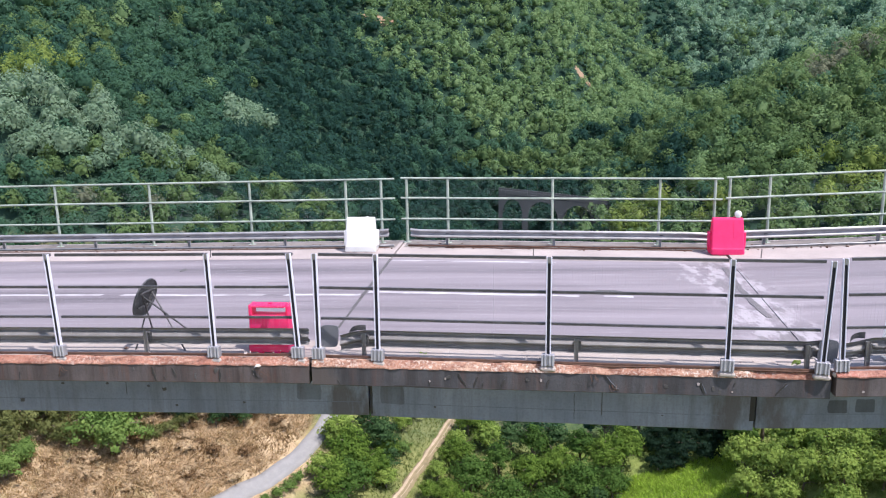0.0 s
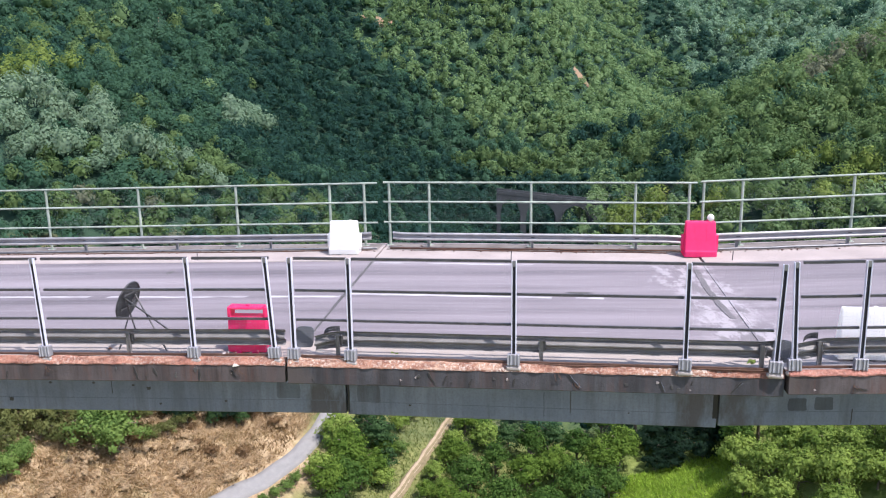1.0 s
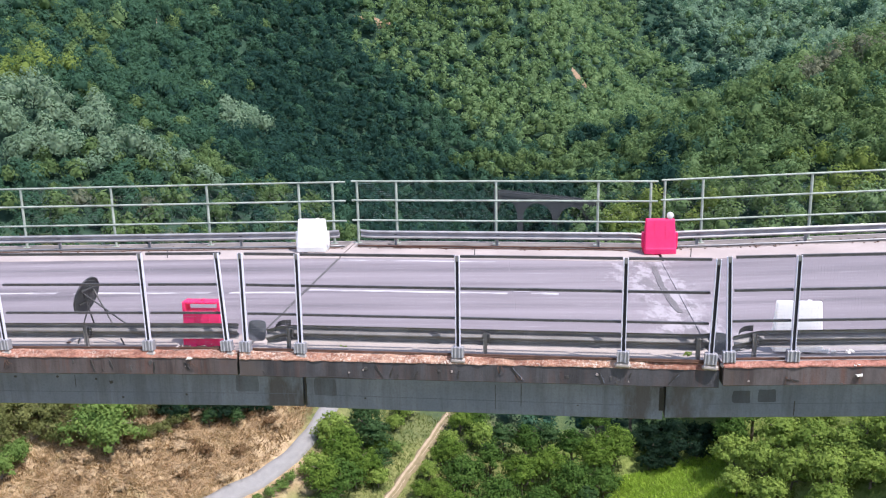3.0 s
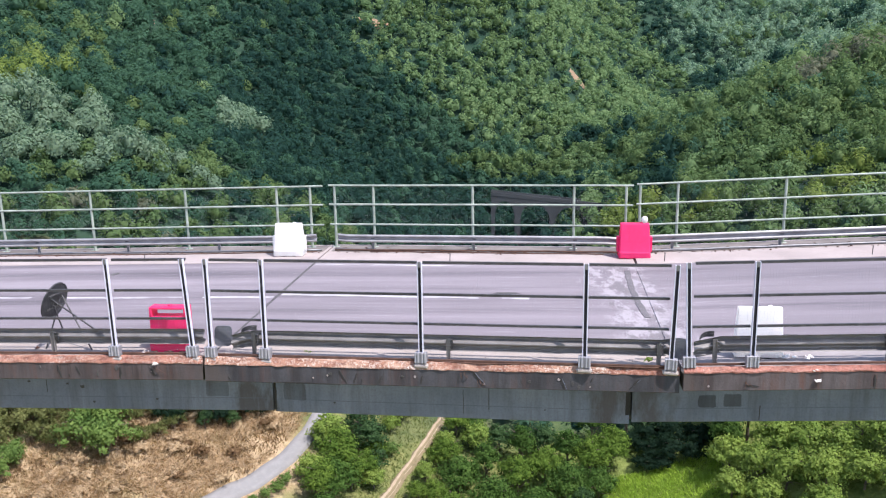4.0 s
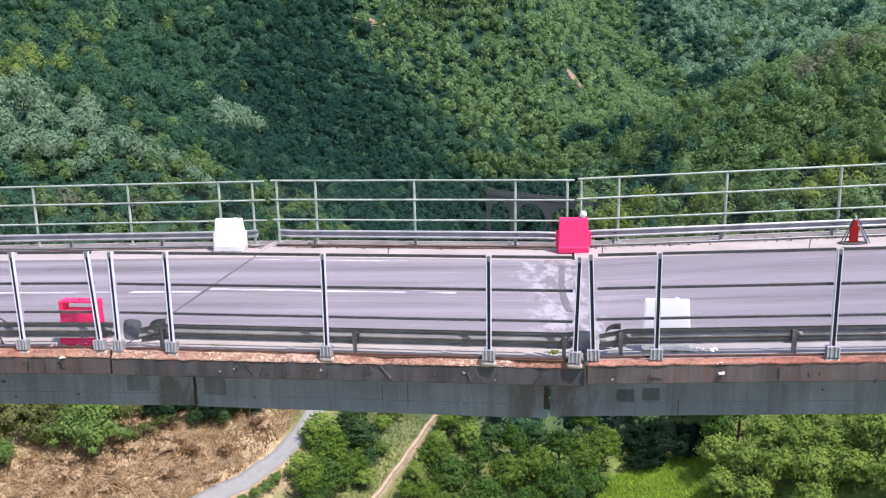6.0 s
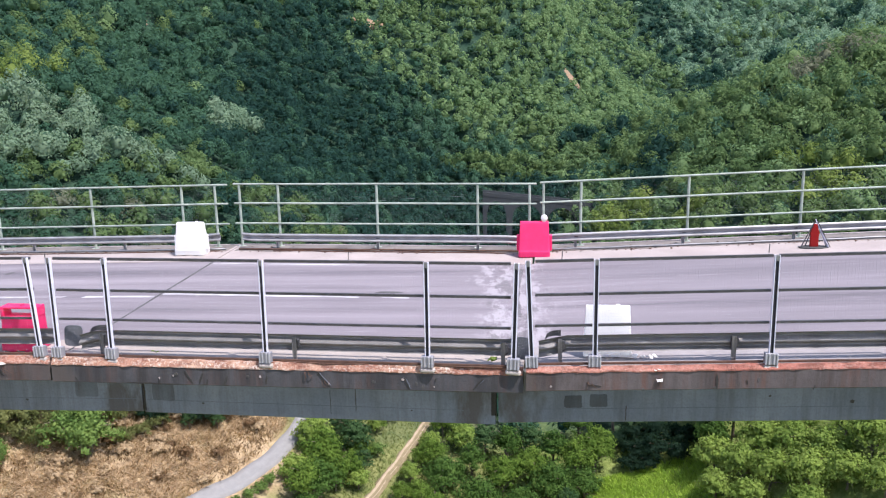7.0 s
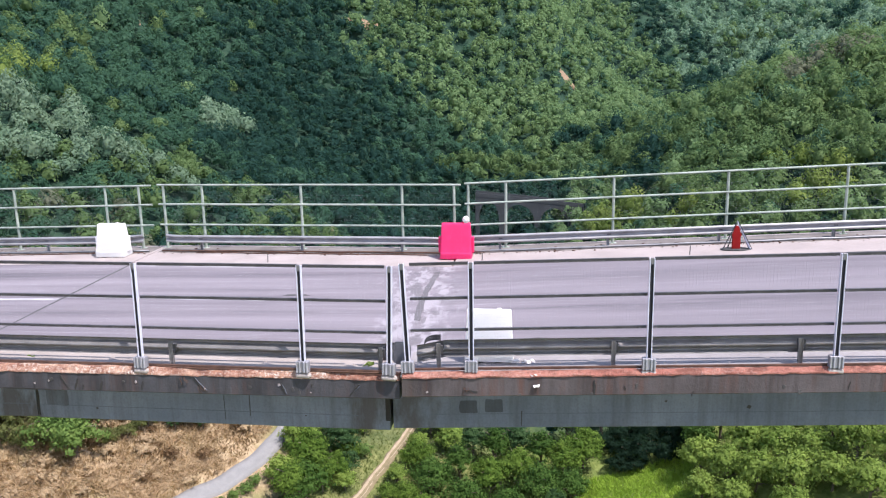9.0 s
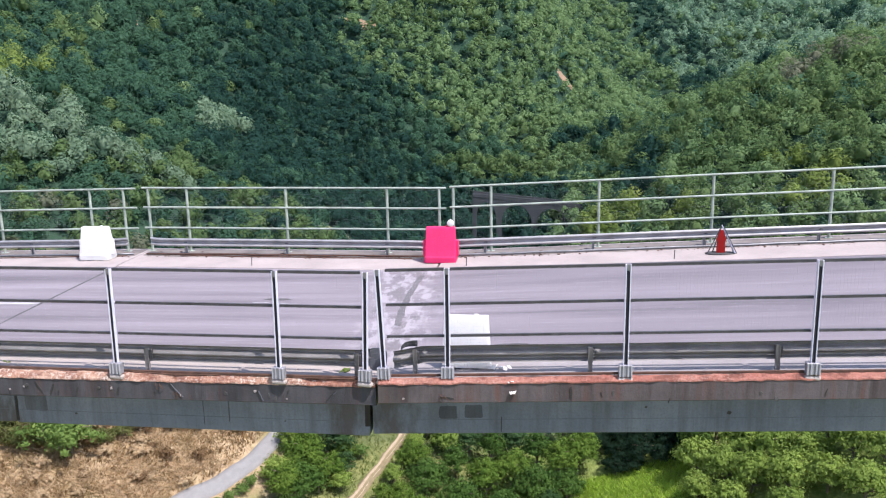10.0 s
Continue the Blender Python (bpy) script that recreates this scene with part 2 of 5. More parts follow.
PAD = make_concrete("pale_mortar", (0.24, 0.20, 0.18), (0.40, 0.36, 0.33))
RIB = make_metal("galvanised_rib", (0.30, 0.30, 0.33), (0.40, 0.40, 0.43), 0.55, 0.1)
WIRE = make_metal("galvanised_wire", (0.30, 0.30, 0.32), (0.38, 0.38, 0.40), 0.5, 0.0)
RUSTY = make_metal("rusty_steel", (0.05, 0.024, 0.016), (0.11, 0.055, 0.036), 0.85, 0.1)
RED = make_plastic("red_plastic", (0.84, 0.040, 0.185), (0.92, 0.060, 0.23), 0.42)
WHITE = make_plastic("white_plastic", (0.92, 0.90, 0.88), (0.96, 0.95, 0.93), 0.6)
LAMP_WHITE = make_plastic("white_lamp_lens", (0.78, 0.78, 0.76), (0.85, 0.85, 0.82))
PLATE = make_metal("blue_grey_end_plate", (0.085, 0.090, 0.105), (0.130, 0.136, 0.155), 0.6, 0.1)
SIGN_BACK = make_metal("dark_grey_sign_back", (0.038, 0.040, 0.042), (0.070, 0.070, 0.073), 0.55, 0.3)
SIGN_RED = make_plastic("red_sign_face", (0.420, 0.014, 0.014), (0.476, 0.025, 0.021))
RUBBER = make_metal("black_rubber", (0.03, 0.03, 0.03), (0.05, 0.05, 0.05), 0.8, 0.0)
GROUND = make_ground()
LANE = make_concrete("valley_road_asphalt", (0.185, 0.182, 0.176), (0.225, 0.220, 0.212))
DIRT = make_concrete("dry_dirt", (0.260, 0.198, 0.124), (0.360, 0.291, 0.205))
VERGE = make_concrete("dry_verge", (0.136, 0.112, 0.056), (0.223, 0.174, 0.099))
EARTH = make_concrete("bare_orange_earth", (0.186, 0.118, 0.068), (0.273, 0.192, 0.124))
MASONRY = make_concrete("grey_masonry", (0.028, 0.034, 0.038), (0.050, 0.058, 0.062), 0.5)
BARK = make_concrete("tree_bark", (0.10, 0.075, 0.055), (0.18, 0.145, 0.11))
BRUSH = leaf_material("dry_brown_brush", (0.125, 0.074, 0.040), (0.300, 0.195, 0.105), 0.30, glow=(0.24, 0.20, 0.08))
STRAW = leaf_material("dry_grass_blades", (0.29, 0.195, 0.100), (0.64, 0.49, 0.260), 0.30, glow=(0.24, 0.20, 0.08))
DRY_GRASS = leaf_material("half_dry_grass_blades", (0.120, 0.165, 0.045), (0.270, 0.310, 0.100), 0.05, glow=(0.24, 0.20, 0.08))
GRASS = leaf_material("fresh_grass_blades", (0.250, 0.400, 0.037), (0.450, 0.587, 0.100), 0.05)
# Hillside and gully shade is put into these dark leaves.
LEAF_OAK_SHADE = leaf_material("shade_dark_oak_leaves", (0.014, 0.047, 0.039), (0.030, 0.080, 0.063))
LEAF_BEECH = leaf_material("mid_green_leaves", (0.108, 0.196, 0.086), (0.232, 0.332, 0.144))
LEAF_OLIVE = leaf_material("yellow_green_leaves", (0.064, 0.126, 0.050), (0.165, 0.240, 0.092))
LEAF_MIXED = leaf_material("mixed_green_leaves", (0.028, 0.084, 0.058), (0.074, 0.152, 0.090))
LEAF_BUSH = leaf_material("bank_bush_leaves", (0.069, 0.146, 0.038), (0.263, 0.356, 0.095))
LEAF_BROWN = leaf_material("withered_leaves", (0.105, 0.126, 0.080), (0.205, 0.225, 0.148), glow=(0.14, 0.15, 0.08))
LEAF_YELLOW = leaf_material("sunlit_yellow_leaves", (0.115, 0.175, 0.040), (0.275, 0.350, 0.095))
STALK = leaf_material("dead_stalks", (0.410, 0.285, 0.165), (0.740, 0.590, 0.385), 0.30, glow=(0.24, 0.20, 0.08))
LEAF_PALE = leaf_material("pale_grey_green_leaves", (0.10, 0.185, 0.120), (0.260, 0.355, 0.230))
# Pale blue-green: distance haze is put into this leaf colour.
LEAF_HAZE = leaf_material("hazed_blue_green_leaves", (0.165, 0.280, 0.195), (0.250, 0.365, 0.230))
LEAF_VALLEY = leaf_material("valley_tree_leaves", (0.030, 0.080, 0.016), (0.135, 0.225, 0.050))
LEAF_LUSH = leaf_material("lush_yellow_green_leaves", (0.085, 0.165, 0.030), (0.380, 0.480, 0.115), glow=(0.20, 0.28, 0.06))
LEAF_SCRUB = leaf_material("yellowed_scrub_leaves", (0.085, 0.110, 0.035), (0.230, 0.240, 0.090), glow=(0.18, 0.19, 0.06))
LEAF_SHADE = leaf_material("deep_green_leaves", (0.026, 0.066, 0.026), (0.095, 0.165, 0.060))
# Near-black green: the hollow's deep shade is put into this leaf colour.
LEAF_SHADE_SHRUB = leaf_material("shade_shrub_leaves", (0.008, 0.022, 0.014), (0.020, 0.044, 0.024))
LEAF_FRESH = leaf_material("bright_green_leaves", (0.055, 0.118, 0.018), (0.215, 0.310, 0.055))


# ---- building helpers ----
def mesh_of(name, bm, material, smooth=False):
    me = bpy.data.meshes.new(name)
    bm.normal_update()
    bm.to_mesh(me)
    bm.free()
    me.materials.append(material)
    if smooth:
        me.shade_smooth()
    return me


def part(name, bm, material, parent=None, label="", smooth=False):
    ob = new(name, mesh_of(name, bm, material, smooth))
    if parent is not None:
        ob.parent = parent
    if label:
        ob["label"] = label
    return ob


def box(bm, lo, hi, bevel=0.0):
    """An axis-aligned box with optional bevelled edges."""
    vs = [bm.verts.new((x, y, z)) for z in (lo[2], hi[2]) for y in (lo[1], hi[1]) for x in (lo[0], hi[0])]
    fs = [bm.faces.new([vs[i] for i in q]) for q in ((0, 2, 3, 1), (4, 5, 7, 6), (0, 1, 5, 4), (2, 6, 7, 3), (0, 4, 6, 2), (1, 3, 7, 5))]
    if bevel:
        bmesh.ops.bevel(bm, geom=list({e for f in fs for e in f.edges}), offset=bevel, segments=1, affect="EDGES")
    return bm


def tube(bm, a, b, r0, r1=None, sides=8, caps=True):
    """A straight tapered tube from a to b."""
    a, b = Vector(a), Vector(b)
    r1 = r0 if r1 is None else r1
    w = (b - a).normalized()
    u = w.orthogonal().normalized()
    v = w.cross(u)
    rings = []
    for p, r in ((a, r0), (b, r1)):
        rings.append([bm.verts.new(p + (u * math.cos(k * math.tau / sides) + v * math.sin(k * math.tau / sides)) * r) for k in range(sides)])
    for k in range(sides):
        bm.faces.new((rings[0][k], rings[0][(k + 1) % sides], rings[1][(k + 1) % sides], rings[1][k]))
    if caps:
        bm.faces.new(rings[0][::-1])
        bm.faces.new(rings[1])
    return bm


def loft(bm, sections, closed=True, ends=True):
    """Skins rows of points that have the same count."""
    rows = [[bm.verts.new(p) for p in s] for s in sections]
    n = len(rows[0])
    for r0, r1 in zip(rows, rows[1:]):
        for k in range(n if closed else n - 1):
            bm.faces.new((r0[k], r1[k], r1[(k + 1) % n], r0[(k + 1) % n]))
    if ends and closed:
        bm.faces.new(rows[0])
        bm.faces.new(rows[-1][::-1])
    return bm


def pipe(bm, pts, r, sides=8):
    """A bent pipe through points that run mostly along x."""
    rows = []
    for p in pts:
        rows.append([Vector(p) + Vector((0, math.cos(k * math.tau / sides) * r, math.sin(k * math.tau / sides) * r)) for k in range(sides)])
    return loft(bm, rows)


def empty(name, place=(0, 0, 0), turn=0.0):
    ob = new(name)
    ob.empty_display_size = 0.2
    ob.matrix_world = pose(*place, 0, 0, turn)
    return ob


# ---- the viaduct's plan: three straight lengths that meet at two joints ----
SKEW = 0.066
LENGTHS = {
    "west": dict(x0=-48.0, x1=-4.25, yn=(0.31, -0.03, -4.22), zn=0.010, z0=0.0, yf=(10.08, -0.045, -4.2), zf=0.020, zf0=0.0),
    "middle": dict(x0=-4.19, x1=4.70, yn=(0.0, -0.066, 0.0), zn=0.0, z0=0.0, yf=(9.87, -0.063, 0.0), zf=0.0, zf0=0.01),
    "east": dict(x0=4.765, x1=48.0, yn=(-0.185, -0.032, 4.72), zn=0.029, z0=0.03, yf=(9.56, -0.047, 5.4), zf=0.046, zf0=0.03),
}


def at_deck(length, x, s, h):
    """A place on the viaduct: x along, s metres in from the near fence, h above the kerb."""
    L = LENGTHS[length]
    w = s / 10.0
    cn, cf = L["yn"], L["yf"]
    span = max(-16.0, min(16.0, x - cn[2]))
    y = (cn[0] + cn[1] * (x - cn[2])) * (1 - w) + (cf[0] + cf[1] * (x + 0.66 - cf[2])) * w
    zn = L["z0"] + L["zn"] * span
    zf = L["zf0"] + L["zf"] * span
    return Vector((x + SKEW * s, y, zn * (1 - w) + zf * w + h))


def run_profile(bm, length, x0, x1, profile, step=3.0, jitter=None, closed=True):
    """Sweeps a profile of (s, h) along a length."""
    n = max(1, int(math.ceil((x1 - x0) / step)))
    rows = []
    for i in range(n + 1):
        x = x0 + (x1 - x0) * i / n
        rows.append([at_deck(length, x, *(jitter(x, s, h) if jitter else (s, h))) for s, h in profile])
    return loft(bm, rows, closed, closed)


# the outer face stands close under the fence; the girder is set well back under the slab
FACE = {"west": (0.0, 0.0, -0.19), "middle": (-0.01, 0.13, -0.19), "east": (-0.09, -0.03, -0.145)}
FENCE_S = {"west": 0.115, "middle": 0.115, "east": 0.035}
GIRDER_S, GIRDER_LOW = 2.35, -2.16
GIRDER_X = {"west": (-48.0, -3.71), "middle": (-3.66, 4.06), "east": (4.13, 48.0)}


def edge_of(length, x):
    """How far in from the fence line the outer face stands at x."""
    a, b, _ = FACE[length]
    L = LENGTHS[length]
    return a + (b - a) * min(1.0, max(0.0, (x - L["x0"]) / 8.9)) if length != "west" else a


# ---- large structure: the viaduct ----
def crumble(x, s, h):
    return s + 0.018 * noise.noise((x * 2.3, s * 5, h * 5)), h + 0.014 * noise.noise((x * 3.1, s * 4 + 7, h * 4))


def deck(length, label):
    L = LENGTHS[length]
    x0, x1 = L["x0"], L["x1"]
    root = tagged(empty("viaduct_deck"), label, "bridge deck", kind="structure")
    # road slab
    part("road_surface", run_profile(bmesh.new(), length, x0, x1, [(1.28, -0.1557), (1.28, -0.38), (8.05, -0.38), (8.05, -0.03)][::-1], 4.0), ASPHALT, root, "worn sun-bleached asphalt")
    # kerbs
    part("near_kerb", run_profile(bmesh.new(), length, x0, x1, [(0.19, -0.15), (0.19, -0.38), (1.28, -0.38), (1.28, -0.152), (1.24, -0.150), (0.74, -0.158)][::-1], 1.0, crumble), GUTTER[length], root, "dirty tan concrete gutter strip")
    part("far_kerb", run_profile(bmesh.new(), length, x0, x1, [(8.05, -0.02), (8.05, -0.3), (10.35, -0.3), (10.35, 0.02), (8.12, 0.0)][::-1], 1.0, crumble), KERB, root, "pale concrete far kerb")

    drop = FACE[length][2]

    def edge(x, s, h):
        ds, dh = crumble(x * 1.7, s, h)
        return (edge_of(length, x) + (ds - s) * 1.1 + s, dh + 0.012 * noise.noise((x * 2.6, s * 9, 3)) + 0.014 * noise.noise((x * 11, s * 9, 3)))

    def edge_straight(x, s, h):
        return edge_of(length, x) + s, h

    xa = max(x0, -20.0)
    xb = min(x1, 22.0)
    # a battered crumbling kerb: sloping front, rounded top
    rim = [(0.018, drop - 0.035), (0.0, drop - 0.028), (0.004, drop - 0.005), (0.04, drop * 0.5 - 0.055), (0.08, -0.100), (0.12, -0.092), (0.26, -0.140), (0.26, drop - 0.035)]
    part("rust_stained_edge", run_profile(bmesh.new(), length, xa, xb, rim, 0.06, lambda x, s, h: edge(x, s, h) if s < 0.2 and h > drop - 0.03 else (edge_of(length, x) + s, h)), RUST[length], root, "crumbling rust-stained concrete edge")
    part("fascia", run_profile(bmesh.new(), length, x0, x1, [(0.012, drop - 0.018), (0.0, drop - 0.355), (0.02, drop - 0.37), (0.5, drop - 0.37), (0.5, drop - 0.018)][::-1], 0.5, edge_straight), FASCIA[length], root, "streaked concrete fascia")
    g0, g1 = GIRDER_X[length]
    part("girder", run_profile(bmesh.new(), length, g0, g1, [(GIRDER_S, -0.56), (GIRDER_S, GIRDER_LOW + 0.02), (GIRDER_S + 0.02, GIRDER_LOW), (GIRDER_S + 0.6, GIRDER_LOW), (GIRDER_S + 0.6, -0.56)][::-1], 1.5), GIRDER, root, "blue-grey concrete girder set back under the slab")
    part("far_girder", run_profile(bmesh.new(), length, g0, g1, [(7.2, -0.56), (7.2, GIRDER_LOW), (7.8, GIRDER_LOW), (7.8, -0.56)][::-1], 6.0), GIRDER, root)
    part("slab", run_profile(bmesh.new(), length, x0 + 0.03, x1 - 0.03, [(0.55, -0.302), (0.55, -0.56), (9.9, -0.56), (9.9, -0.302)][::-1], 6.0), GIRDER, root)
    return root


DECKS = {
    "west": deck("west", "western viaduct length with rusty concrete edge over valley"),
    "middle": deck("middle", "middle viaduct length with crumbling rusty edge between joints"),
    "east": deck("east", "eastern viaduct length climbing, with red rusty edge"),
}


def road_h(s):
    """The road's height at s."""
    return -0.165 + 0.135 * (s - 0.78) / 7.27


def strip_on(length, x0, x1, s0, s1, h, thick=0.006, step=0.5, wobble=0.0):
    """A thin strip lying on the deck between two s values."""
    def jit(x, s, hh):
        k = wobble * noise.noise((x * 1.3, s * 3, 5.0))
        return s + k, hh
    return run_profile(bmesh.new(), length, x0, x1, [(s0, road_h(s0) + h), (s0, road_h(s0) + h - thick), (s1, road_h(s1) + h - thick), (s1, road_h(s1) + h)][::-1], step, jit)


for length, a, b in (("middle", -4.15, 0.2),):
    part("edge_line", strip_on(length, a, b, 7.74, 7.84, 0.006, wobble=0.01), PAINT, DECKS[length], "worn white edge line")
for length, a, b, s in (("west", -40, -4.3, 4.42), ("middle", -4.15, 0.7, 4.64), ("middle", 1.25, 1.9, 4.66)):
    part("centre_line", strip_on(length, a, b, s, s + 0.14, 0.006, wobble=0.02), PAINT, DECKS[length], "worn white centre line")


def blot(length, cx, cs, rx, rs, h, seed, lean=0.0, n=72, rough=0.35, thick=0.006):
    """An irregular thin patch on the road."""
    bm = bmesh.new()
    top, low = [], []
    for k in range(n):
        a = k * math.tau / n
        r = 1 + rough * noise.noise((math.cos(a) * 1.6 + seed, math.sin(a) * 1.6, seed * 2.1)) + 0.30 * noise.noise((math.cos(a) * 5 + seed, math.sin(a) * 5, 1)) + 0.15 * noise.noise((math.cos(a) * 13 + seed, math.sin(a) * 13, 1))
        s = cs + rs * r * math.sin(a)
        x = cx + rx * r * math.cos(a) + lean * (s - cs)
        h2 = h + road_h(s)
        top.append(bm.verts.new(at_deck(length, x, s, h2)))
        low.append(bm.verts.new(at_deck(length, x, s, h2 - thick)))
    bm.faces.new(top)
    for k in range(n):
        bm.faces.new((top[k], low[k], low[(k + 1) % n], top[(k + 1) % n]))
    return bm


def ribbon(length, pts, width, h, thick=0.006, seed=0.0, n=24):
    """A wavering ribbon (crack, tar line) through deck points (x, s)."""
    bm = bmesh.new()
    rows = []
    for i in range(n + 1):
        f = i / n * (len(pts) - 1)
        k = min(int(f), len(pts) - 2)
        f -= k
        x = pts[k][0] + (pts[k + 1][0] - pts[k][0]) * f + 0.03 * noise.noise((i * 0.7, seed, 0))
        s = pts[k][1] + (pts[k + 1][1] - pts[k][1]) * f
        w = width * (0.75 + 0.6 * abs(noise.noise((i * 0.9, seed, 4))))
        h2 = h + road_h(s)
        rows.append([at_deck(length, x - w / 2, s, h2), at_deck(length, x + w / 2, s, h2), at_deck(length, x + w / 2, s, h2 - thick), at_deck(length, x - w / 2, s, h2 - thick)])
    return loft(bm, rows)


# fillers in the two joints
for la, lb, x, m in (("west", "middle", -4.225, TAR), ("middle", "east", 4.735, ASPHALT)):
    bm = run_profile(bmesh.new(), lb, x - 0.045, x + 0.045, [(0.8, road_h(0.8) - 0.004), (0.8, -0.3), (8.0, -0.3), (8.0, road_h(8.0) - 0.004)][::-1], 1.0)
    part("joint_filler", bm, m, DECKS[lb], "filled expansion joint")
part("tar_joint", ribbon("middle", [(4.50, 3.4), (4.42, 4.4), (4.38, 5.6), (4.42, 7.5)], 0.17, 0.014, seed=5), WORN_TAR, DECKS["middle"], "dark tar-filled joint")
for i, (cx, cs, rx, rs, m) in enumerate(((1.35, 5.15, 0.28, 0.07, TAR), (1.05, 4.85, 0.22, 0.05, PAINT), (1.5, 4.8, 0.12, 0.04, PAINT))):
    part("road_patch", blot("middle", cx, cs, rx, rs, 0.007 + 0.002 * i, 1.3 * i + 0.4), m, DECKS["middle"], "patched scabbed road surface")
part("road_stain", blot("east", 6.95, 1.9, 0.33, 0.09, 0.007, 9.4), TAR, DECKS["east"], "small dark patch on the road")
part("scuff_mark", blot("west", -9.6, 6.9, 0.07, 0.16, 0.009, 3.3), TAR, DECKS["west"])
# stains and spalls on the outer faces
def face_at(length, x, h, off=0.0, girder=False):
    """A place on the fascia (h from its top, downwards negative) or on the girder."""
    if girder:
        return at_deck(length, x, GIRDER_S + off, h)
    return at_deck(length, x, edge_of(length, x) + off, h)


def face_blot(length, cx, ch, rx, rh, seed, girder=False, square=False, n=28):
    """An irregular thin patch lying on the outer face."""
    bm = bmesh.new()
    front, back = [], []
    for k in range(n):
        a = k * math.tau / n
        c, s = math.cos(a), math.sin(a)
        if square:
            c, s = math.copysign(abs(c) ** 0.22, c), math.copysign(abs(s) ** 0.22, s)
        r = 1 + (0.12 if square else 0.5) * noise.noise((c * 1.7 + seed, s * 1.7, seed * 1.9)) + 0.2 * noise.noise((c * 6 + seed, s * 6, 2)) * (not square)
        x, h = cx + rx * r * c, ch + rh * r * s
        front.append(bm.verts.new(face_at(length, x, h, -0.005, girder)))
        back.append(bm.verts.new(face_at(length, x, h, 0.03, girder)))
    bm.faces.new(front)
    for k in range(n):
        bm.faces.new((front[k], back[k], back[(k + 1) % n], front[(k + 1) % n]))
    bmesh.ops.recalc_face_normals(bm, faces=bm.faces[:])
    return bm


DULL = make_concrete("dull_repair_mortar", (0.105, 0.122, 0.155), (0.160, 0.180, 0.222), 0.6)
SLATE = make_concrete("slate_repair_mortar", (0.075, 0.086, 0.108), (0.110, 0.124, 0.152), 0.5)
for length, x, h, rx, rh, m, lab in (("east", 5.67, -1.70, 0.18, 0.14, SLATE, "dark rounded square repair"), ("east", 6.19, -1.68, 0.18, 0.14, SLATE, "dark rounded square repair"),
                                     ("west", -4.98, -1.63, 0.27, 0.19, DULL, "dark repair panel"), ("middle", -3.20, -1.66, 0.25, 0.20, DULL, "dark repair panel")):
    part("repair_patch", face_blot(length, x, h, rx, rh, abs(x) + 2.0, True, True), m, DECKS[length], lab)
_c = random.Random(31)
# length, x, run in x, from h, to h
CRACKS = [("west", -7.18, 0.06, -0.26, -0.52), ("west", -6.80, 0.06, -0.28, -0.44), ("west", -5.9, -0.02, -0.30, -0.54), ("west", -5.3, 0.10, -0.30, -0.46), ("middle", -1.55, 0.14, -0.27, -0.53), ("middle", -1.22, -0.06, -0.32, -0.52), ("middle", -0.75, -0.05, -0.36, -0.52),
          ("middle", 0.02, -0.03, -0.34, -0.50), ("middle", 0.98, 0.20, -0.24, -0.52), ("middle", 2.58, 0.08, -0.32, -0.55), ("middle", 3.98, -0.17, -0.30, -0.52), ("middle", -2.70, 1.15, -0.53, -0.55), ("east", 5.85, 0.22, -0.40, -0.43), ("east", 8.05, 0.0, -0.24, -0.50)]
SHARP = len(CRACKS)
for length, a, b, n in (("west", -14, -4.5, 4), ("middle", -3.9, 4.5, 4), ("east", 7, 15, 4)):
    for k in range(n):
        h = _c.uniform(-0.46, -0.30)
        CRACKS.append((length, _c.uniform(a, b), _c.uniform(-0.06, 0.06), h, max(h - _c.uniform(0.05, 0.16), -0.54)))


def crack(length, x, dx, h0, h1, w, seed, off):
    rows = []
    for k in range(7):
        f = k / 6
        px, ph = x + dx * f + 0.014 * noise.noise((k * 0.9, seed * 3.1, 0)), h0 + (h1 - h0) * f
        ww = w * (0.25 + 1.2 * math.sin(math.pi * (0.12 + 0.76 * f))) * (1 + 0.5 * noise.noise((k * 1.3, seed * 2.7, 5)))
        up = ww if abs(dx) > abs(h1 - h0) else 0.0
        ww = 0.0 if up else ww
        rows.append([face_at(length, px - ww, ph + up, off), face_at(length, px + ww, ph - up, off), face_at(length, px + ww, ph - up, 0.02), face_at(length, px - ww, ph + up, 0.02)])
    return loft(bmesh.new(), rows)


for i, (length, x, dx, h0, h1) in enumerate(CRACKS):
    part("crack", crack(length, x, dx, h0, h1, 0.013 if i < SHARP else 0.006, i, -0.006), CRACK, DECKS[length])
    if length == "middle" and x > 0.9 and i < SHARP:
        part("spalled_rim", crack(length, x + 0.026, dx, h0 - 0.02, h1 + 0.03, 0.0045, i + 40, -0.003), DULL, DECKS[length])
# the girder's dark joints and small rust spots
for length, x, h0, h1, w in (("middle", -3.64, -1.44, -2.10, 0.022), ("middle", 4.03, -1.44, -1.95, 0.05), ("west", -9.0, -1.46, -1.75, 0.006), ("east", 6.75, -1.80, -2.12, 0.010), ("middle", 0.55, -1.50, -2.05, 0.006), ("middle", 1.1, -1.45, -1.95, 0.008)):
    rows = [[face_at(length, x + 0.02 * noise.noise((k, x, 1)) - w, h0 + (h1 - h0) * k / 6, -0.007, True), face_at(length, x + 0.02 * noise.noise((k, x, 1)) + w, h0 + (h1 - h0) * k / 6, -0.007, True), face_at(length, x + w, h0 + (h1 - h0) * k / 6, 0.03, True), face_at(length, x - w, h0 + (h1 - h0) * k / 6, 0.03, True)] for k in range(7)]
    part("girder_crack", loft(bmesh.new(), rows), CRACK if w > 0.012 else DAMP, DECKS[length])
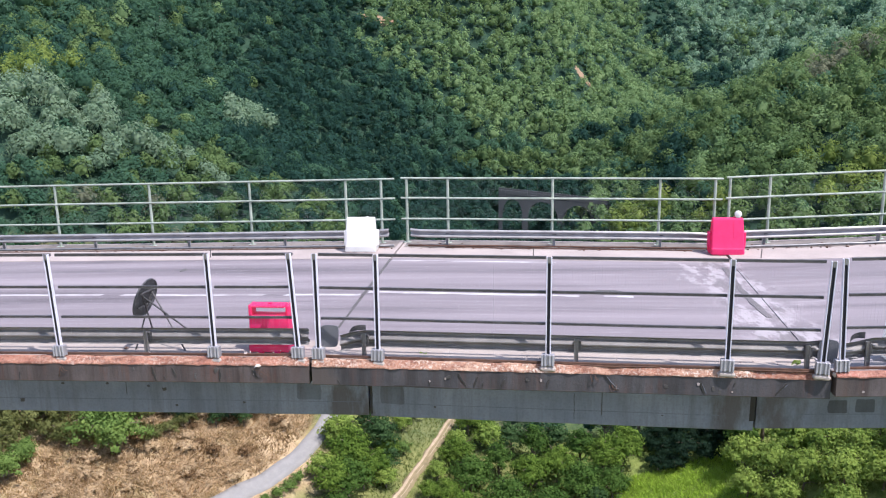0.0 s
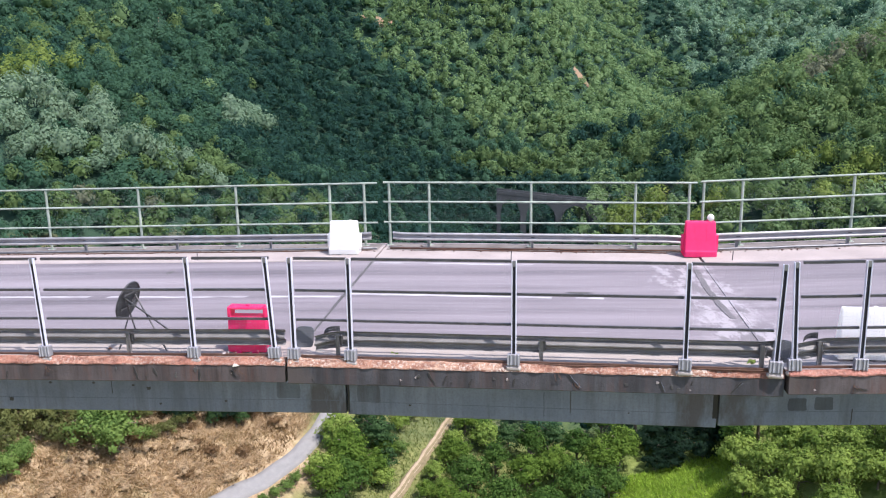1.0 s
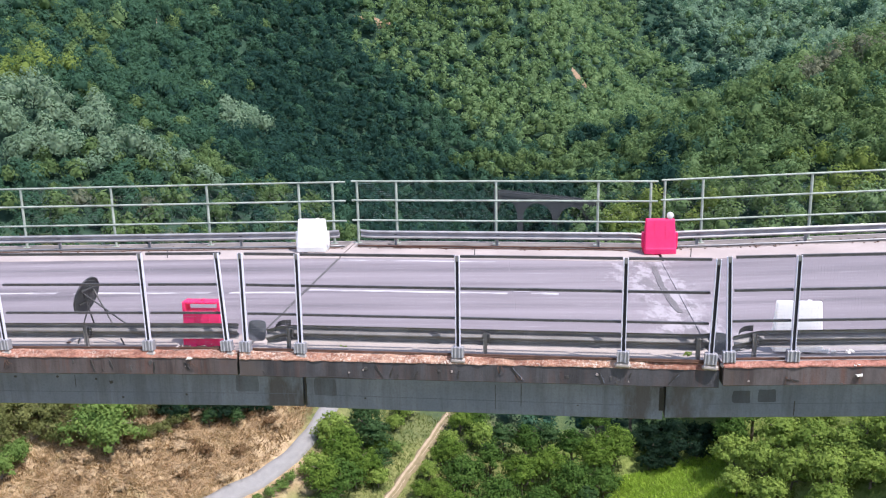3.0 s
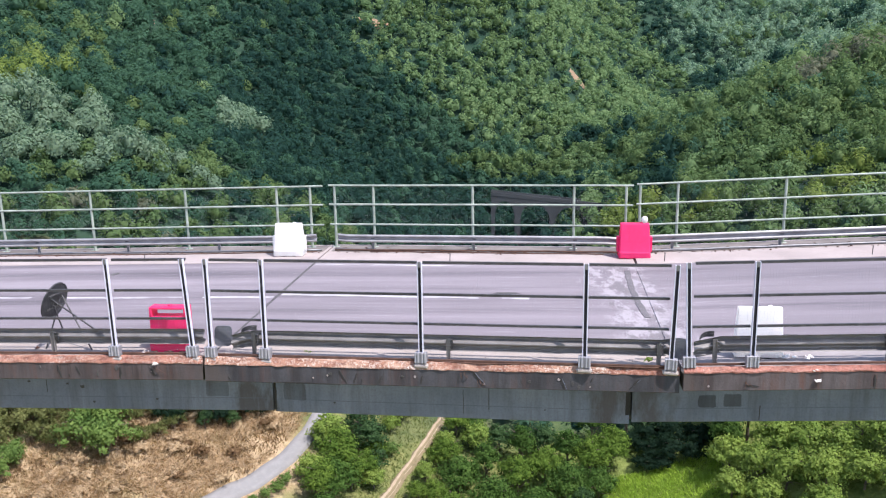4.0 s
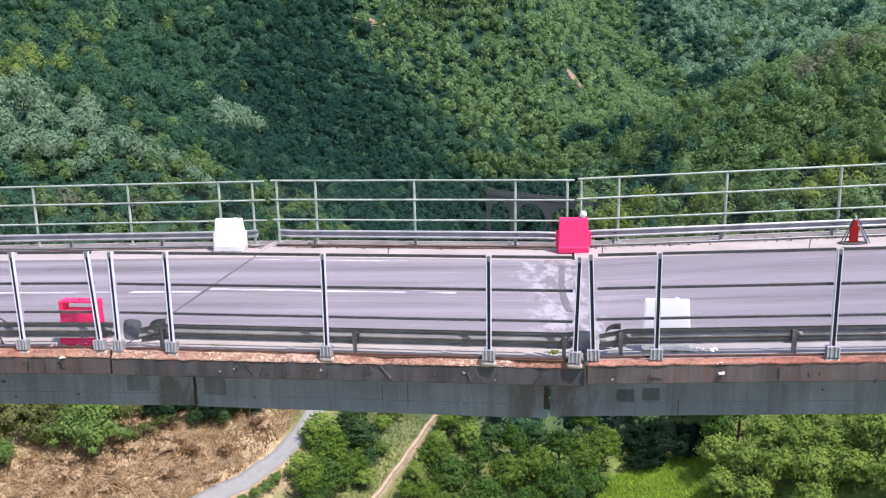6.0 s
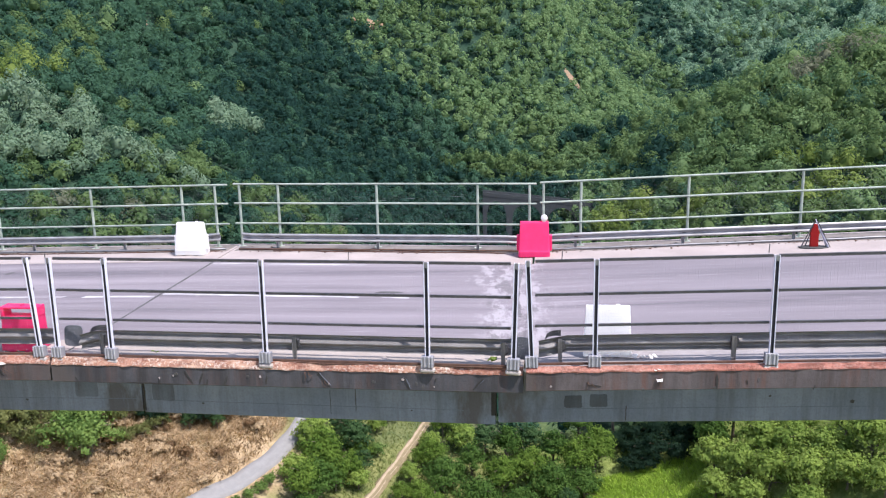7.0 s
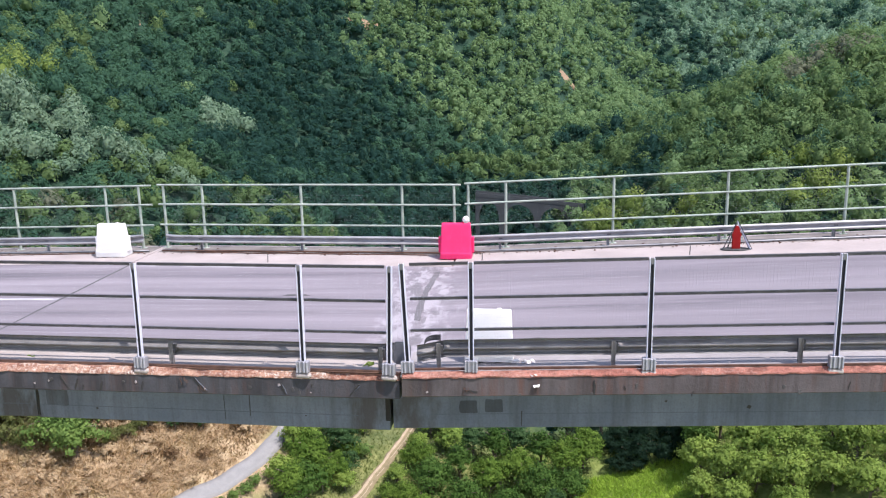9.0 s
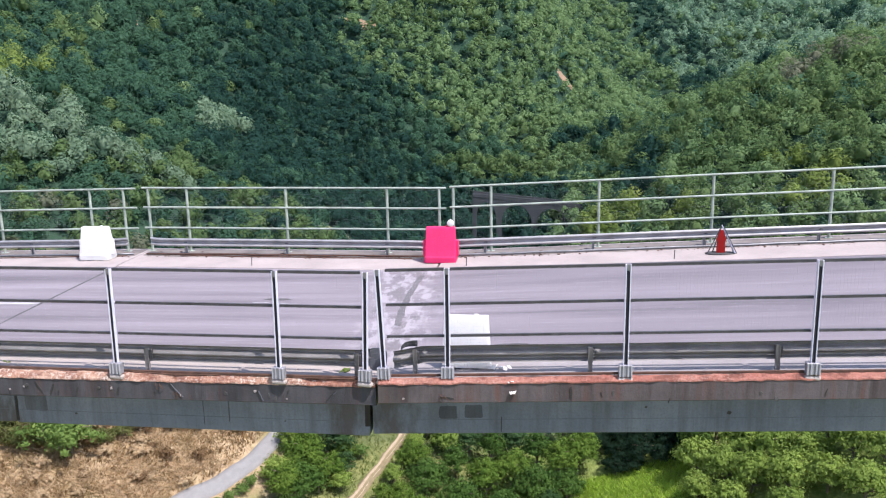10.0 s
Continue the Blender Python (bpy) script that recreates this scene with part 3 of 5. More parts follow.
for length, x, h, r in (("west", -10.43, -1.50, 0.035), ("west", -9.42, -1.50, 0.035), ("west", -8.5, -1.55, 0.03), ("west", -8.15, -1.62, 0.05), ("west", -7.9, -1.98, 0.03), ("west", -11.4, -1.9, 0.05), ("west", -6.4, -1.9, 0.03), ("east", 9.6, -1.62, 0.03), ("east", 11.2, -1.75, 0.045), ("middle", -2.3, -1.9, 0.025), ("middle", 2.3, -1.9, 0.02)):
    part("spall", face_blot(length, x, h, r, r * 0.8, x, True), DAMP, DECKS[length])
for length, a, b, n in (("west", -13, -4.6, 8), ("middle", -3.8, 4.3, 12), ("east", 5.2, 14, 7)):
    for k in range(n):
        pale = _c.random() < 0.2
        part("spall", face_blot(length, _c.uniform(a, b), _c.uniform(-0.50, -0.30), _c.uniform(0.012, 0.04) * (0.6 if pale else 1), _c.uniform(0.015, 0.05) * (0.6 if pale else 1), _c.uniform(0, 50)), KERB if pale else DAMP, DECKS[length])
# the seam that the formwork left along the girder
for length, a, b in (("west", -16.0, -3.8), ("middle", -3.6, 3.4), ("east", 4.9, 18.0)):
    bm = run_profile(bmesh.new(), length, a, b, [(GIRDER_S - 0.004, -1.85), (GIRDER_S - 0.004, -1.862), (GIRDER_S + 0.02, -1.862), (GIRDER_S + 0.02, -1.85)][::-1], 0.4, lambda x, s, h: (s, h + 0.006 * noise.noise((x * 0.8, 1, 1))))
    part("formwork_seam", bm, SEAM, DECKS[length])
# piers, beyond both ends of the stretch in view
for px, ln in ((-24.0, "west"), (26.0, "east")):
    bm = bmesh.new()
    p = at_deck(ln, px, 5.0, GIRDER_LOW)
    box(bm, (p.x - 1.4, p.y - 4.6, p.z - 1.6), (p.x + 1.4, p.y + 4.6, p.z + 0.3), 0.08)
    box(bm, (p.x - 1.0, p.y - 2.4, -75), (p.x + 1.0, p.y + 2.4, p.z - 1.59), 0.1)
    tagged(part("pier", bm, GIRDER), "grey concrete viaduct pier rising from the valley", "pier", "viaduct piers", "structure")


# ---- near fence ----
LEAN = 0.012
FOOT = -0.025


def fence_at(length, x, h, s=0.0):
    return at_deck(length, x, s + LEAN * h + FENCE_S[length], h + FOOT)


def post_frame(length, x):
    """A pose on the near fence line, leaning inwards as the fence does."""
    p = at_deck(length, x, FENCE_S[length], FOOT)
    yaw = math.degrees(math.atan2(at_deck(length, x + 1, 0, 0).y - p.y, 1))
    return pose(*p, 0, 0, yaw) @ pose(0, 0, 0, -math.degrees(math.atan(LEAN)), 0, 0)


def make_fence_post():
    root = empty("fence_post")
    bm = bmesh.new()
    # channel: web at the back, two flanges
    box(bm, (-0.045, -0.03, 0.0), (-0.027, 0.03, 1.85), 0.003)
    box(bm, (0.029, -0.03, 0.0), (0.045, 0.03, 1.85), 0.003)
    part("flange", bm, ZINC_PALE, root, "pale galvanised flanges")
    part("web", box(bmesh.new(), (-0.0268, -0.012, 0.0), (0.0288, 0.02, 1.83)), WEB_SHADE, root, "recessed web coloured dark as shade")
    part("cap_plate", box(bmesh.new(), (-0.0266, -0.033, 1.75), (0.0286, -0.0125, 1.858), 0.003), ZINC, root)
    part("base_bracket", box(bmesh.new(), (-0.11, -0.060, -0.068), (0.11, 0.05, 0.135), 0.006), BRACKET, root, "grey steel base bracket")
    for k in (-0.095, -0.04, 0.04, 0.095):
        part("rib", box(bmesh.new(), (k - 0.013, -0.078, -0.066), (k + 0.013, -0.0605, 0.132), 0.003), RIB, root, "pale steel rib")
    part("base_pad", box(bmesh.new(), (-0.14, -0.070, -0.175), (0.14, 0.05, -0.085), 0.03), PAD, root, "pale mortar pad")
    return root


POST_X = {
    "west": [-44.7, -41.7, -38.7, -35.7, -32.7, -29.7, -26.7, -23.7, -20.7, -17.7, -15.0, -11.98, -8.97, -6.02, -4.46],
    "middle": [-4.08, -3.0, 0.0, 3.0, 4.53],
    "east": [4.86, 5.96, 8.95, 11.97, 15.1, 18.1, 21.1, 24.1, 27.1, 30.1, 33.1, 36.1, 39.1, 42.1, 45.1],
}
_post = make_fence_post()


def wire_grid(bm, f, x0, x1, h0, h1, cell, r):
    """Thin three-sided wires over a panel; f maps (x, h, s) to a place."""
    n, m = max(2, int((x1 - x0) / cell)), int((h1 - h0) / cell)
    for i in range(n + 1):
        x = x0 + (x1 - x0) * i / n
        tube(bm, f(x, h0), f(x, h1), r, sides=3, caps=False)
    for j in range(m + 1):
        h = h0 + (h1 - h0) * j / m
        tube(bm, f(x0, h), f(x1, h), r, sides=3, caps=False)
    return bm


for length, xs in POST_X.items():
    root = tagged(empty("fence"), "tall galvanised mesh fence along the viaduct edge", "fence", "viaduct fences")
    for i, x in enumerate(xs):
        tilt = {-8.97: -3.0, -6.02: -1.4, -4.46: -3.4, -4.08: -0.3, 4.53: 1.6, 4.86: -2.4}.get(x, 0.5 * noise.noise((x, 3, 1)))
        p = copy_thing(_post, post_frame(length, x) @ pose(0, 0, 0, 0, tilt, 0))
        p.parent = root
    for a, b in zip(xs, xs[1:]):
        near_view = a > -16 and b < 19
        for h, hh in ((1.825, 0.024), (1.223, 0.022), (0.658, 0.020), (-0.048, 0.018)):
            bm = bmesh.new()
            sag = 0.006 * noise.noise((a, h, 2))
            rows = [[fence_at(length, x, h - hh + sag * w, 0.05), fence_at(length, x, h - hh + sag * w, 0.10), fence_at(length, x, h + hh + sag * w, 0.10), fence_at(length, x, h + hh + sag * w, 0.05)] for x, w in ((a + 0.05, 0), ((a + b) / 2, 1), (b - 0.05, 0))]
            part("rail", loft(bm, rows), STEEL_DARK if h > 0 else RUSTY, root)
        if near_view:
            bm = wire_grid(bmesh.new(), lambda x, h: fence_at(length, x, h, 0.045), a + 0.06, b - 0.06, 0.04, 1.81, 0.055, 0.00042)
            part("mesh_panel", bm, WIRE, root, "fine square wire mesh")
for (la, xa), (lb, xb) in ((("west", -4.46), ("middle", -4.08)), (("middle", 4.53), ("east", 4.86))):
    root = tagged(empty("joint_mesh"), "loose wire mesh closing the fence gap at a joint", "wire mesh", "joint meshes")
    bm = bmesh.new()
    pa, pb = lambda h: fence_at(la, xa + 0.06, h, 0.05), lambda h: fence_at(lb, xb - 0.06, h, 0.05)
    for j in range(32):
        h = 0.05 + j * 0.056
        tube(bm, pa(h), pb(h), 0.0005, sides=3, caps=False)
    for i in range(1, 6):
        tube(bm, pa(0.05).lerp(pb(0.05), i / 6), pa(1.80).lerp(pb(1.80), i / 6), 0.0005, sides=3, caps=False)
    part("mesh_panel", bm, WIRE, root)
for o in (*_post.children_recursive, _post):
    bpy.data.objects.remove(o)


# ---- far railing ----
FAR_X = {
    "west": [-45.0, -42, -39, -36, -33, -30, -27, -24, -21, -18, -14.9, -11.9, -8.8, -5.9, -4.85],
    "middle": [-4.1, -2.9, 0.1, 3.08, 4.58],
    "east": [4.98, 6.05, 9.05, 12.13, 15.25, 18.3, 21.3, 24.3, 27.3, 30.3, 33.3, 36.3, 39.3, 42.3, 45.3],
}
for length, xs in FAR_X.items():
    root = tagged(empty("railing"), "grey-green pipe railing on the far viaduct edge", "railing", "viaduct railings")
    for x in xs:
        tube_bm = tube(bmesh.new(), at_deck(length, x, 10.0, 0.0), at_deck(length, x, 10.0, 1.935), 0.042, 0.038, 10)
        box(tube_bm, at_deck(length, x - 0.1, 9.92, 0.0), at_deck(length, x + 0.1, 10.08, 0.03))
        part("post", tube_bm, RAIL_GREEN, root, smooth=False)
    a, b = xs[0] - 0.1, xs[-1] + 0.40
    if length == "middle":
        a, b = xs[0] - 0.17, xs[-1] + 0.2
    if length == "east":
        a = xs[0] - 0.1
    for h in (1.915, 1.335, 0.72):
        pts = [at_deck(length, a + (b - a) * i / 8, 9.98, h + 0.008 * noise.noise((i * 1.3, h, a))) for i in range(9)]
        part("rail", pipe(bmesh.new(), pts, 0.029), RAIL_GREEN, root)
    for u, v in zip(xs, xs[1:]):
        if u > -17 and v < 20:
            bm = wire_grid(bmesh.new(), lambda x, h: at_deck(length, x, 10.03, h), u + 0.04, v - 0.04, 0.08, 1.9, 0.06, 0.00045)
            part("mesh_panel", bm, WIRE, root, "fine wire mesh")


# ---- guard rails ----
W_PROFILE = [(0.0, -0.125), (0.012, -0.12), (0.075, -0.088), (0.075, -0.068), (0.0, -0.014), (0.0, 0.008), (0.075, 0.072), (0.075, 0.09), (0.056, 0.12), (0.052, 0.125)]


NEAR_PROFILE = [(0.0, -0.158), (0.010, -0.152), (0.078, -0.112), (0.080, -0.075), (0.010, -0.036), (-0.016, -0.016), (-0.018, 0.004), (0.0, 0.030), (0.080, 0.075), (0.078, 0.112), (0.010, 0.152), (0.0, 0.158)]


def guard_rail(length, x0, x1, s, h, sign, posts, label, bends=()):
    """A two-wave rail; sign +1 turns its waves towards greater s. bends: (x, ds, dh) shifts near the ends."""
    root = tagged(empty("guard_rail"), label, "guard rail", "guard rails")

    def shift(x, ss, hh):
        for bx, wide, ds, dh in bends:
            k = max(0.0, 1 - abs(x - bx) / wide) ** 2
            ss, hh = ss + ds * k, hh + dh * k
        return ss, hh
    wave = NEAR_PROFILE if sign > 0 else W_PROFILE
    prof = [(s + sign * a, h + b) for a, b in wave] + [(s + sign * a + sign * 0.004, h + b) for a, b in wave[::-1]]
    bm = run_profile(bmesh.new(), length, x0, x1, prof[::-1] if sign > 0 else prof, 0.25 if x1 - x0 < 30 else 0.5, shift)
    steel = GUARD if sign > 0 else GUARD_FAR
    part("beam", bm, steel, root, "dull corrugated steel beam")
    for x in posts:
        bm = bmesh.new()
        for lo, hi in (((-0.036, -0.004), (0.036, 0.004)), ((-0.036, -0.03), (-0.030, 0.03)), ((0.030, -0.03), (0.036, 0.03))):
            box(bm, (lo[0], lo[1], -0.18 if sign > 0 else -0.03), (hi[0], hi[1], h + (0.12 if sign > 0 else 0.06)))
        p = part("post", bm, steel, root, "weathered steel post")
        p.matrix_world = pose(*at_deck(length, x, s - sign * 0.09, 0), 0, 2.5 * noise.noise((x, 1, 1)), -3)
        sp = part("spacer", box(bmesh.new(), (-0.06, -0.045, -0.09), (0.06, 0.045, 0.09), 0.01), STEEL_DARK, root)
        sp.matrix_world = pose(*at_deck(length, x + 0.02, s - sign * 0.040, h), 0, 0, -3)
    mids = [(a + b) / 2 for a, b in zip(posts, posts[1:])]
    for x in mids:
        bm = run_profile(bmesh.new(), length, x - 0.09, x + 0.09, [(ss - sign * 0.006, hh) for ss, hh in prof[:len(wave)] + [(q[0] - sign * 0.004, q[1]) for q in prof[:len(wave)][::-1]]], 0.3)
        part("splice_plate", bm, steel, root)
    return root


NEAR_G = [-43.4, -39.4, -35.4, -31.4, -27.4, -23.4, -19.4, -15.4, -11.4, -7.4]
guard_rail("west", -44, -4.35, 0.40, 0.205, 1, NEAR_G, "weathered steel guard rail behind the near fence")
guard_rail("middle", -3.72, 4.62, 0.40, 0.205, 1, [-3.29, 0.49, 4.34], "weathered steel guard rail with twisted end", [(-3.72, 0.5, -0.16, -0.06), (4.62, 0.3, 0.05, 0.02)])
guard_rail("east", 4.98, 44, 0.40, 0.205, 1, [5.36, 8.38, 11.48, 14.6, 17.7, 20.8, 23.9, 27, 30.1, 33.2, 36.3, 39.4, 42.5], "weathered steel guard rail with curled end", [(4.98, 0.5, -0.14, -0.05)])
FW, FM, FE = [-0.9 - 2.95 * k for k in range(15, 1, -1)], [-2.9, 0.15, 3.1], [5.9 + 3.0 * k for k in range(13)]
guard_rail("west", -44, -4.55, 9.62, 0.36, -1, [x - 0.9 for x in FW], "grey steel guard rail along the far kerb", [(-4.55, 0.9, -0.12, 0.06)])
guard_rail("middle", -3.95, 4.5, 9.62, 0.36, -1, FM, "grey steel guard rail along the far kerb, dented", [(-3.95, 0.5, 0.06, 0.02), (4.5, 0.8, 0.06, -0.05)])
guard_rail("east", 4.55, 44, 9.62, 0.36, -1, FE, "grey steel guard rail along the climbing far kerb", [(4.55, 0.8, 0.05, -0.04)])


def end_plate(length, x, s, h, wide, tall, turn):
    """A rounded fish-tail end piece of a guard rail."""
    bm = bmesh.new()
    pts = []
    for k in range(24):
        a = k * math.tau / 24
        c, d = math.cos(a), math.sin(a)
        pts.append((wide * math.copysign(abs(c) ** 0.45, c), tall * math.copysign(abs(d) ** 0.45, d)))
    loft(bm, [[(px, -0.012 + 0.25 * (px / 1.0) ** 2, pz) for px, pz in pts], [(px, 0.012 + 0.25 * px ** 2, pz) for px, pz in pts]])
    ob = part("rail_end", bm, PLATE)
    ob.matrix_world = pose(*at_deck(length, x, s, h), 0, 4, turn)
    return tagged(ob, "rounded dark steel end plate of a guard rail", "rail end", "guard rail ends")


end_plate("middle", -3.98, 0.50, 0.20, 0.17, 0.21, 10)
end_plate("middle", 4.70, 0.42, 0.19, 0.16, 0.21, -8)
for length, x, sgn in (("middle", -3.62, 1), ("east", 5.05, 1)):
    bm = bmesh.new()
    rows = []
    for i in range(9):
        a = i / 8 * 1.9
        r = 0.16 + 0.02 * i
        cx, cz = x + sgn * (0.22 - r * math.cos(a)), 0.20 + 0.15 * math.sin(a * 1.1)
        rows.append([at_deck(length, cx, 0.36 + 0.02 * i, cz + q) for q in (-0.02, 0.03 + 0.008 * i)] + [at_deck(length, cx, 0.37 + 0.02 * i, cz + q) for q in (0.03 + 0.008 * i, -0.02)])
    tagged(part("bent_rail_strip", loft(bm, rows), STEEL_DARK), "torn curled steel strip at a guard rail end", "steel strip", "curled strips")


# ---- valley and hills ----
HILLS = [
    (-70, 900, 300, 83.5), (0, 60, 80, -50.6), (-240, 300, 80, 80.6), (-5, 260, 45, -32.9), (80, 540, 80, -42.0), (380, 180, 150, 65.0),
    (-320, 600, 150, 120.8), (380, 880, 150, 99.6), (-95, 170, 45, 19.4), (130, 395, 45, -42.2), (-5, 440, 45, 79.0), (-320, 880, 150, 76.3),
    (40, 350, 45, -11.3), (380, 460, 150, 51.9), (-5, 170, 45, -9.4), (-140, 395, 45, 36.0), (-140, 80, 45, -44.7), (-240, 60, 80, 48.7),
    (130, 260, 45, 10.0), (240, -100, 150, -15.3), (-95, 305, 45, 11.2), (40, 125, 45, -14.9), (85, 80, 45, 14.7), (-40, 880, 150, 71.6),
]


def heights(x, y):
    """Ground height for arrays of places."""
    x, y = np.asarray(x, float), np.asarray(y, float)
    z = np.full(np.broadcast(x, y).shape, -20.0)
    for cx, cy, r, h in HILLS:
        z = z + h * np.exp(-((x - cx) ** 2 + (y - cy) ** 2) / (2.0 * r * r))
    k = np.clip((y - 128) / 40, 0, 1)
    z = z - 5.5 * k * k * (3 - 2 * k)
    ripple = np.sin(x * 0.13 + 1.7 * np.sin(y * 0.05)) * np.sin(y * 0.11 + 0.9 * np.sin(x * 0.07))
    fine = np.sin(x * 0.61 + y * 0.23) * np.sin(y * 0.53 - x * 0.31)
    fold = np.sin(x * 0.052 + 1.2 * np.sin(y * 0.021)) * np.sin(y * 0.037 + x * 0.016)
    return z + 1.5 * ripple * np.clip((y - 120) / 120, 0, 2) + 0.25 * fine + 8.0 * fold * np.clip((y - 440) / 80, 0, 1)


def ground_z(x, y):
    return float(heights(x, y))


def raw_mesh(name, verts, quads, material):
    """A mesh from arrays of corners and quads."""
    me = bpy.data.meshes.new(name)
    me.vertices.add(len(verts))
    me.vertices.foreach_set("co", np.ascontiguousarray(verts, np.float32).ravel())
    me.loops.add(quads.size)
    me.loops.foreach_set("vertex_index", np.ascontiguousarray(quads, np.int32).ravel())
    me.polygons.add(len(quads))
    me.polygons.foreach_set("loop_start", np.arange(0, quads.size, 4, dtype=np.int32))
    me.update(calc_edges=True)
    me.materials.append(material)
    return me


def grid_axis(lo, hi, step, far):
    out = list(np.arange(lo, hi + 0.1, step))
    d = step
    while out[-1] < far:
        d *= 1.35
        out.append(out[-1] + d)
    d = step
    while out[0] > -far:
        d *= 1.35
        out.insert(0, out[0] - d)
    return np.array(out)


gx, gy = grid_axis(-180, 190, 2.5, 4500), grid_axis(60, 480, 2.5, 4500)
GX, GY = np.meshgrid(gx, gy)
_v = np.stack([GX, GY, heights(GX, GY)], -1).reshape(-1, 3)
_i = np.arange(len(gx) * len(gy)).reshape(len(gy), len(gx))
_q = np.stack([_i[:-1, :-1], _i[:-1, 1:], _i[1:, 1:], _i[1:, :-1]], -1).reshape(-1, 4)
ground = new("ground", raw_mesh("ground", _v, _q, GROUND))
ground.data.shade_smooth()
tagged(ground, "wooded valley sides with a dry grassy bank", "ground", kind="structure")


def drape(name, pts, width, lift, material, label, category, n=60, ragged=0.0):
    """A strip laid on the ground along a smooth line."""
    P = np.array(pts, float)
    t = np.linspace(0, len(P) - 1, n)
    k = np.minimum(t.astype(int), len(P) - 2)
    f = (t - k)[:, None]
    p0, p1, p2, p3 = P[np.maximum(k - 1, 0)], P[k], P[k + 1], P[np.minimum(k + 2, len(P) - 1)]
    c = 0.5 * (2 * p1 + (p2 - p0) * f + (2 * p0 - 5 * p1 + 4 * p2 - p3) * f ** 2 + (3 * p1 - p0 - 3 * p2 + p3) * f ** 3)
    d = np.gradient(c, axis=0)
    d /= np.linalg.norm(d, axis=1)[:, None]
    side = np.stack([-d[:, 1], d[:, 0]], 1)
    bm = bmesh.new()
    rows = []
    for i in range(n):
        row = []
        for w in (-1, -0.92, -0.4, 0.4, 0.92, 1):
            ww = w * width / 2 * (1 + ragged * noise.noise((i * 0.5, w * 3, 2)))
            q = c[i] + side[i] * ww
            mid = ground_z(*c[i])
            row.append((q[0], q[1], ground_z(*q) - 0.3 if abs(w) == 1 else max(ground_z(*q), mid - 0.1) + lift))
        rows.append(row)
    loft(bm, rows, closed=False, ends=False)
    return tagged(part(name, bm, material, smooth=True), label, category, kind="structure")


drape("road", [(-57, 83), (-47.2, 94.3), (-40.9, 101.4), (-36.8, 107.0), (-33.6, 113.0), (-31.6, 118.5), (-30.1, 124.5), (-27.5, 136)], 2.9, 0.14, LANE, "narrow grey asphalt lane in the valley", "road")
TRACK = [(-23.6, 92), (-19.6, 103), (-16.6, 111.5), (-14.6, 117.2), (-12.0, 124.6), (-8.9, 133.8), (-6, 142)]
drape("dirt_path", TRACK, 1.7, 0.10, VERGE, "worn dry grass verge of a dirt track", "path", ragged=0.7)
for k, side in enumerate((-0.62, 0.62)):
    drape("wheel_rut", [(x + side * 0.62, y - side * 0.15) for x, y in TRACK], 0.42, 0.17, DIRT, "pale dirt wheel rut of the valley track", "path", ragged=0.6)


def unit(v):
    return v / (np.linalg.norm(v, axis=-1, keepdims=True) + 1e-9)


def clumps(p, nor, leaf, rng, soft):
    """Small leaf clumps at places p, facing along nor; soft is the rounded normal they are shaded with."""
    a = unit(np.cross(nor, rng.normal(size=p.shape)))
    b = np.cross(nor, a)
    size = leaf * rng.uniform(0.65, 1.3, (*p.shape[:-1], 1)) ** 1.5
    a, b = a * size, b * size * rng.uniform(0.4, 0.75, size.shape)
    quad = np.stack([p - a - b * 0.3, p - b + a * 0.1, p + a + b * 0.3, p + b - a * 0.1], -2).reshape(-1, 3)
    return np.concatenate([quad, np.repeat(soft.reshape(-1, 3), 4, 0)], 1)


def lumps(e, knob, axes):
    """Radius and normal of a lumpy crown in the directions e."""
    dots = np.einsum("nij,nkj->nik", e, knob)
    k = dots.argmax(-1)
    dot = np.clip(np.take_along_axis(dots, k[..., None], -1), 0, 1)
    kn = np.take_along_axis(knob, k[..., None].repeat(3, -1), 1)
    r = 0.68 + 0.33 * dot ** 7
    nor = unit((e - 0.33 * 7 * dot ** 6 * (kn - dot * e) / r) / axes)
    return r, nor


AROUND, ROWS = 7, 4
_a, _h = np.meshgrid(np.arange(AROUND) * math.tau / AROUND, np.linspace(-0.5, 1.57, ROWS))
DOME = np.stack([np.cos(_a) * np.cos(_h), np.sin(_a) * np.cos(_h), np.sin(_h)], -1).reshape(-1, 3)
_d = np.arange(AROUND * ROWS).reshape(ROWS, AROUND)
DOME_Q = np.stack([_d[:-1], np.roll(_d, -1, 1)[:-1], np.roll(_d, -1, 1)[1:], _d[1:]], -1).reshape(-1, 4)


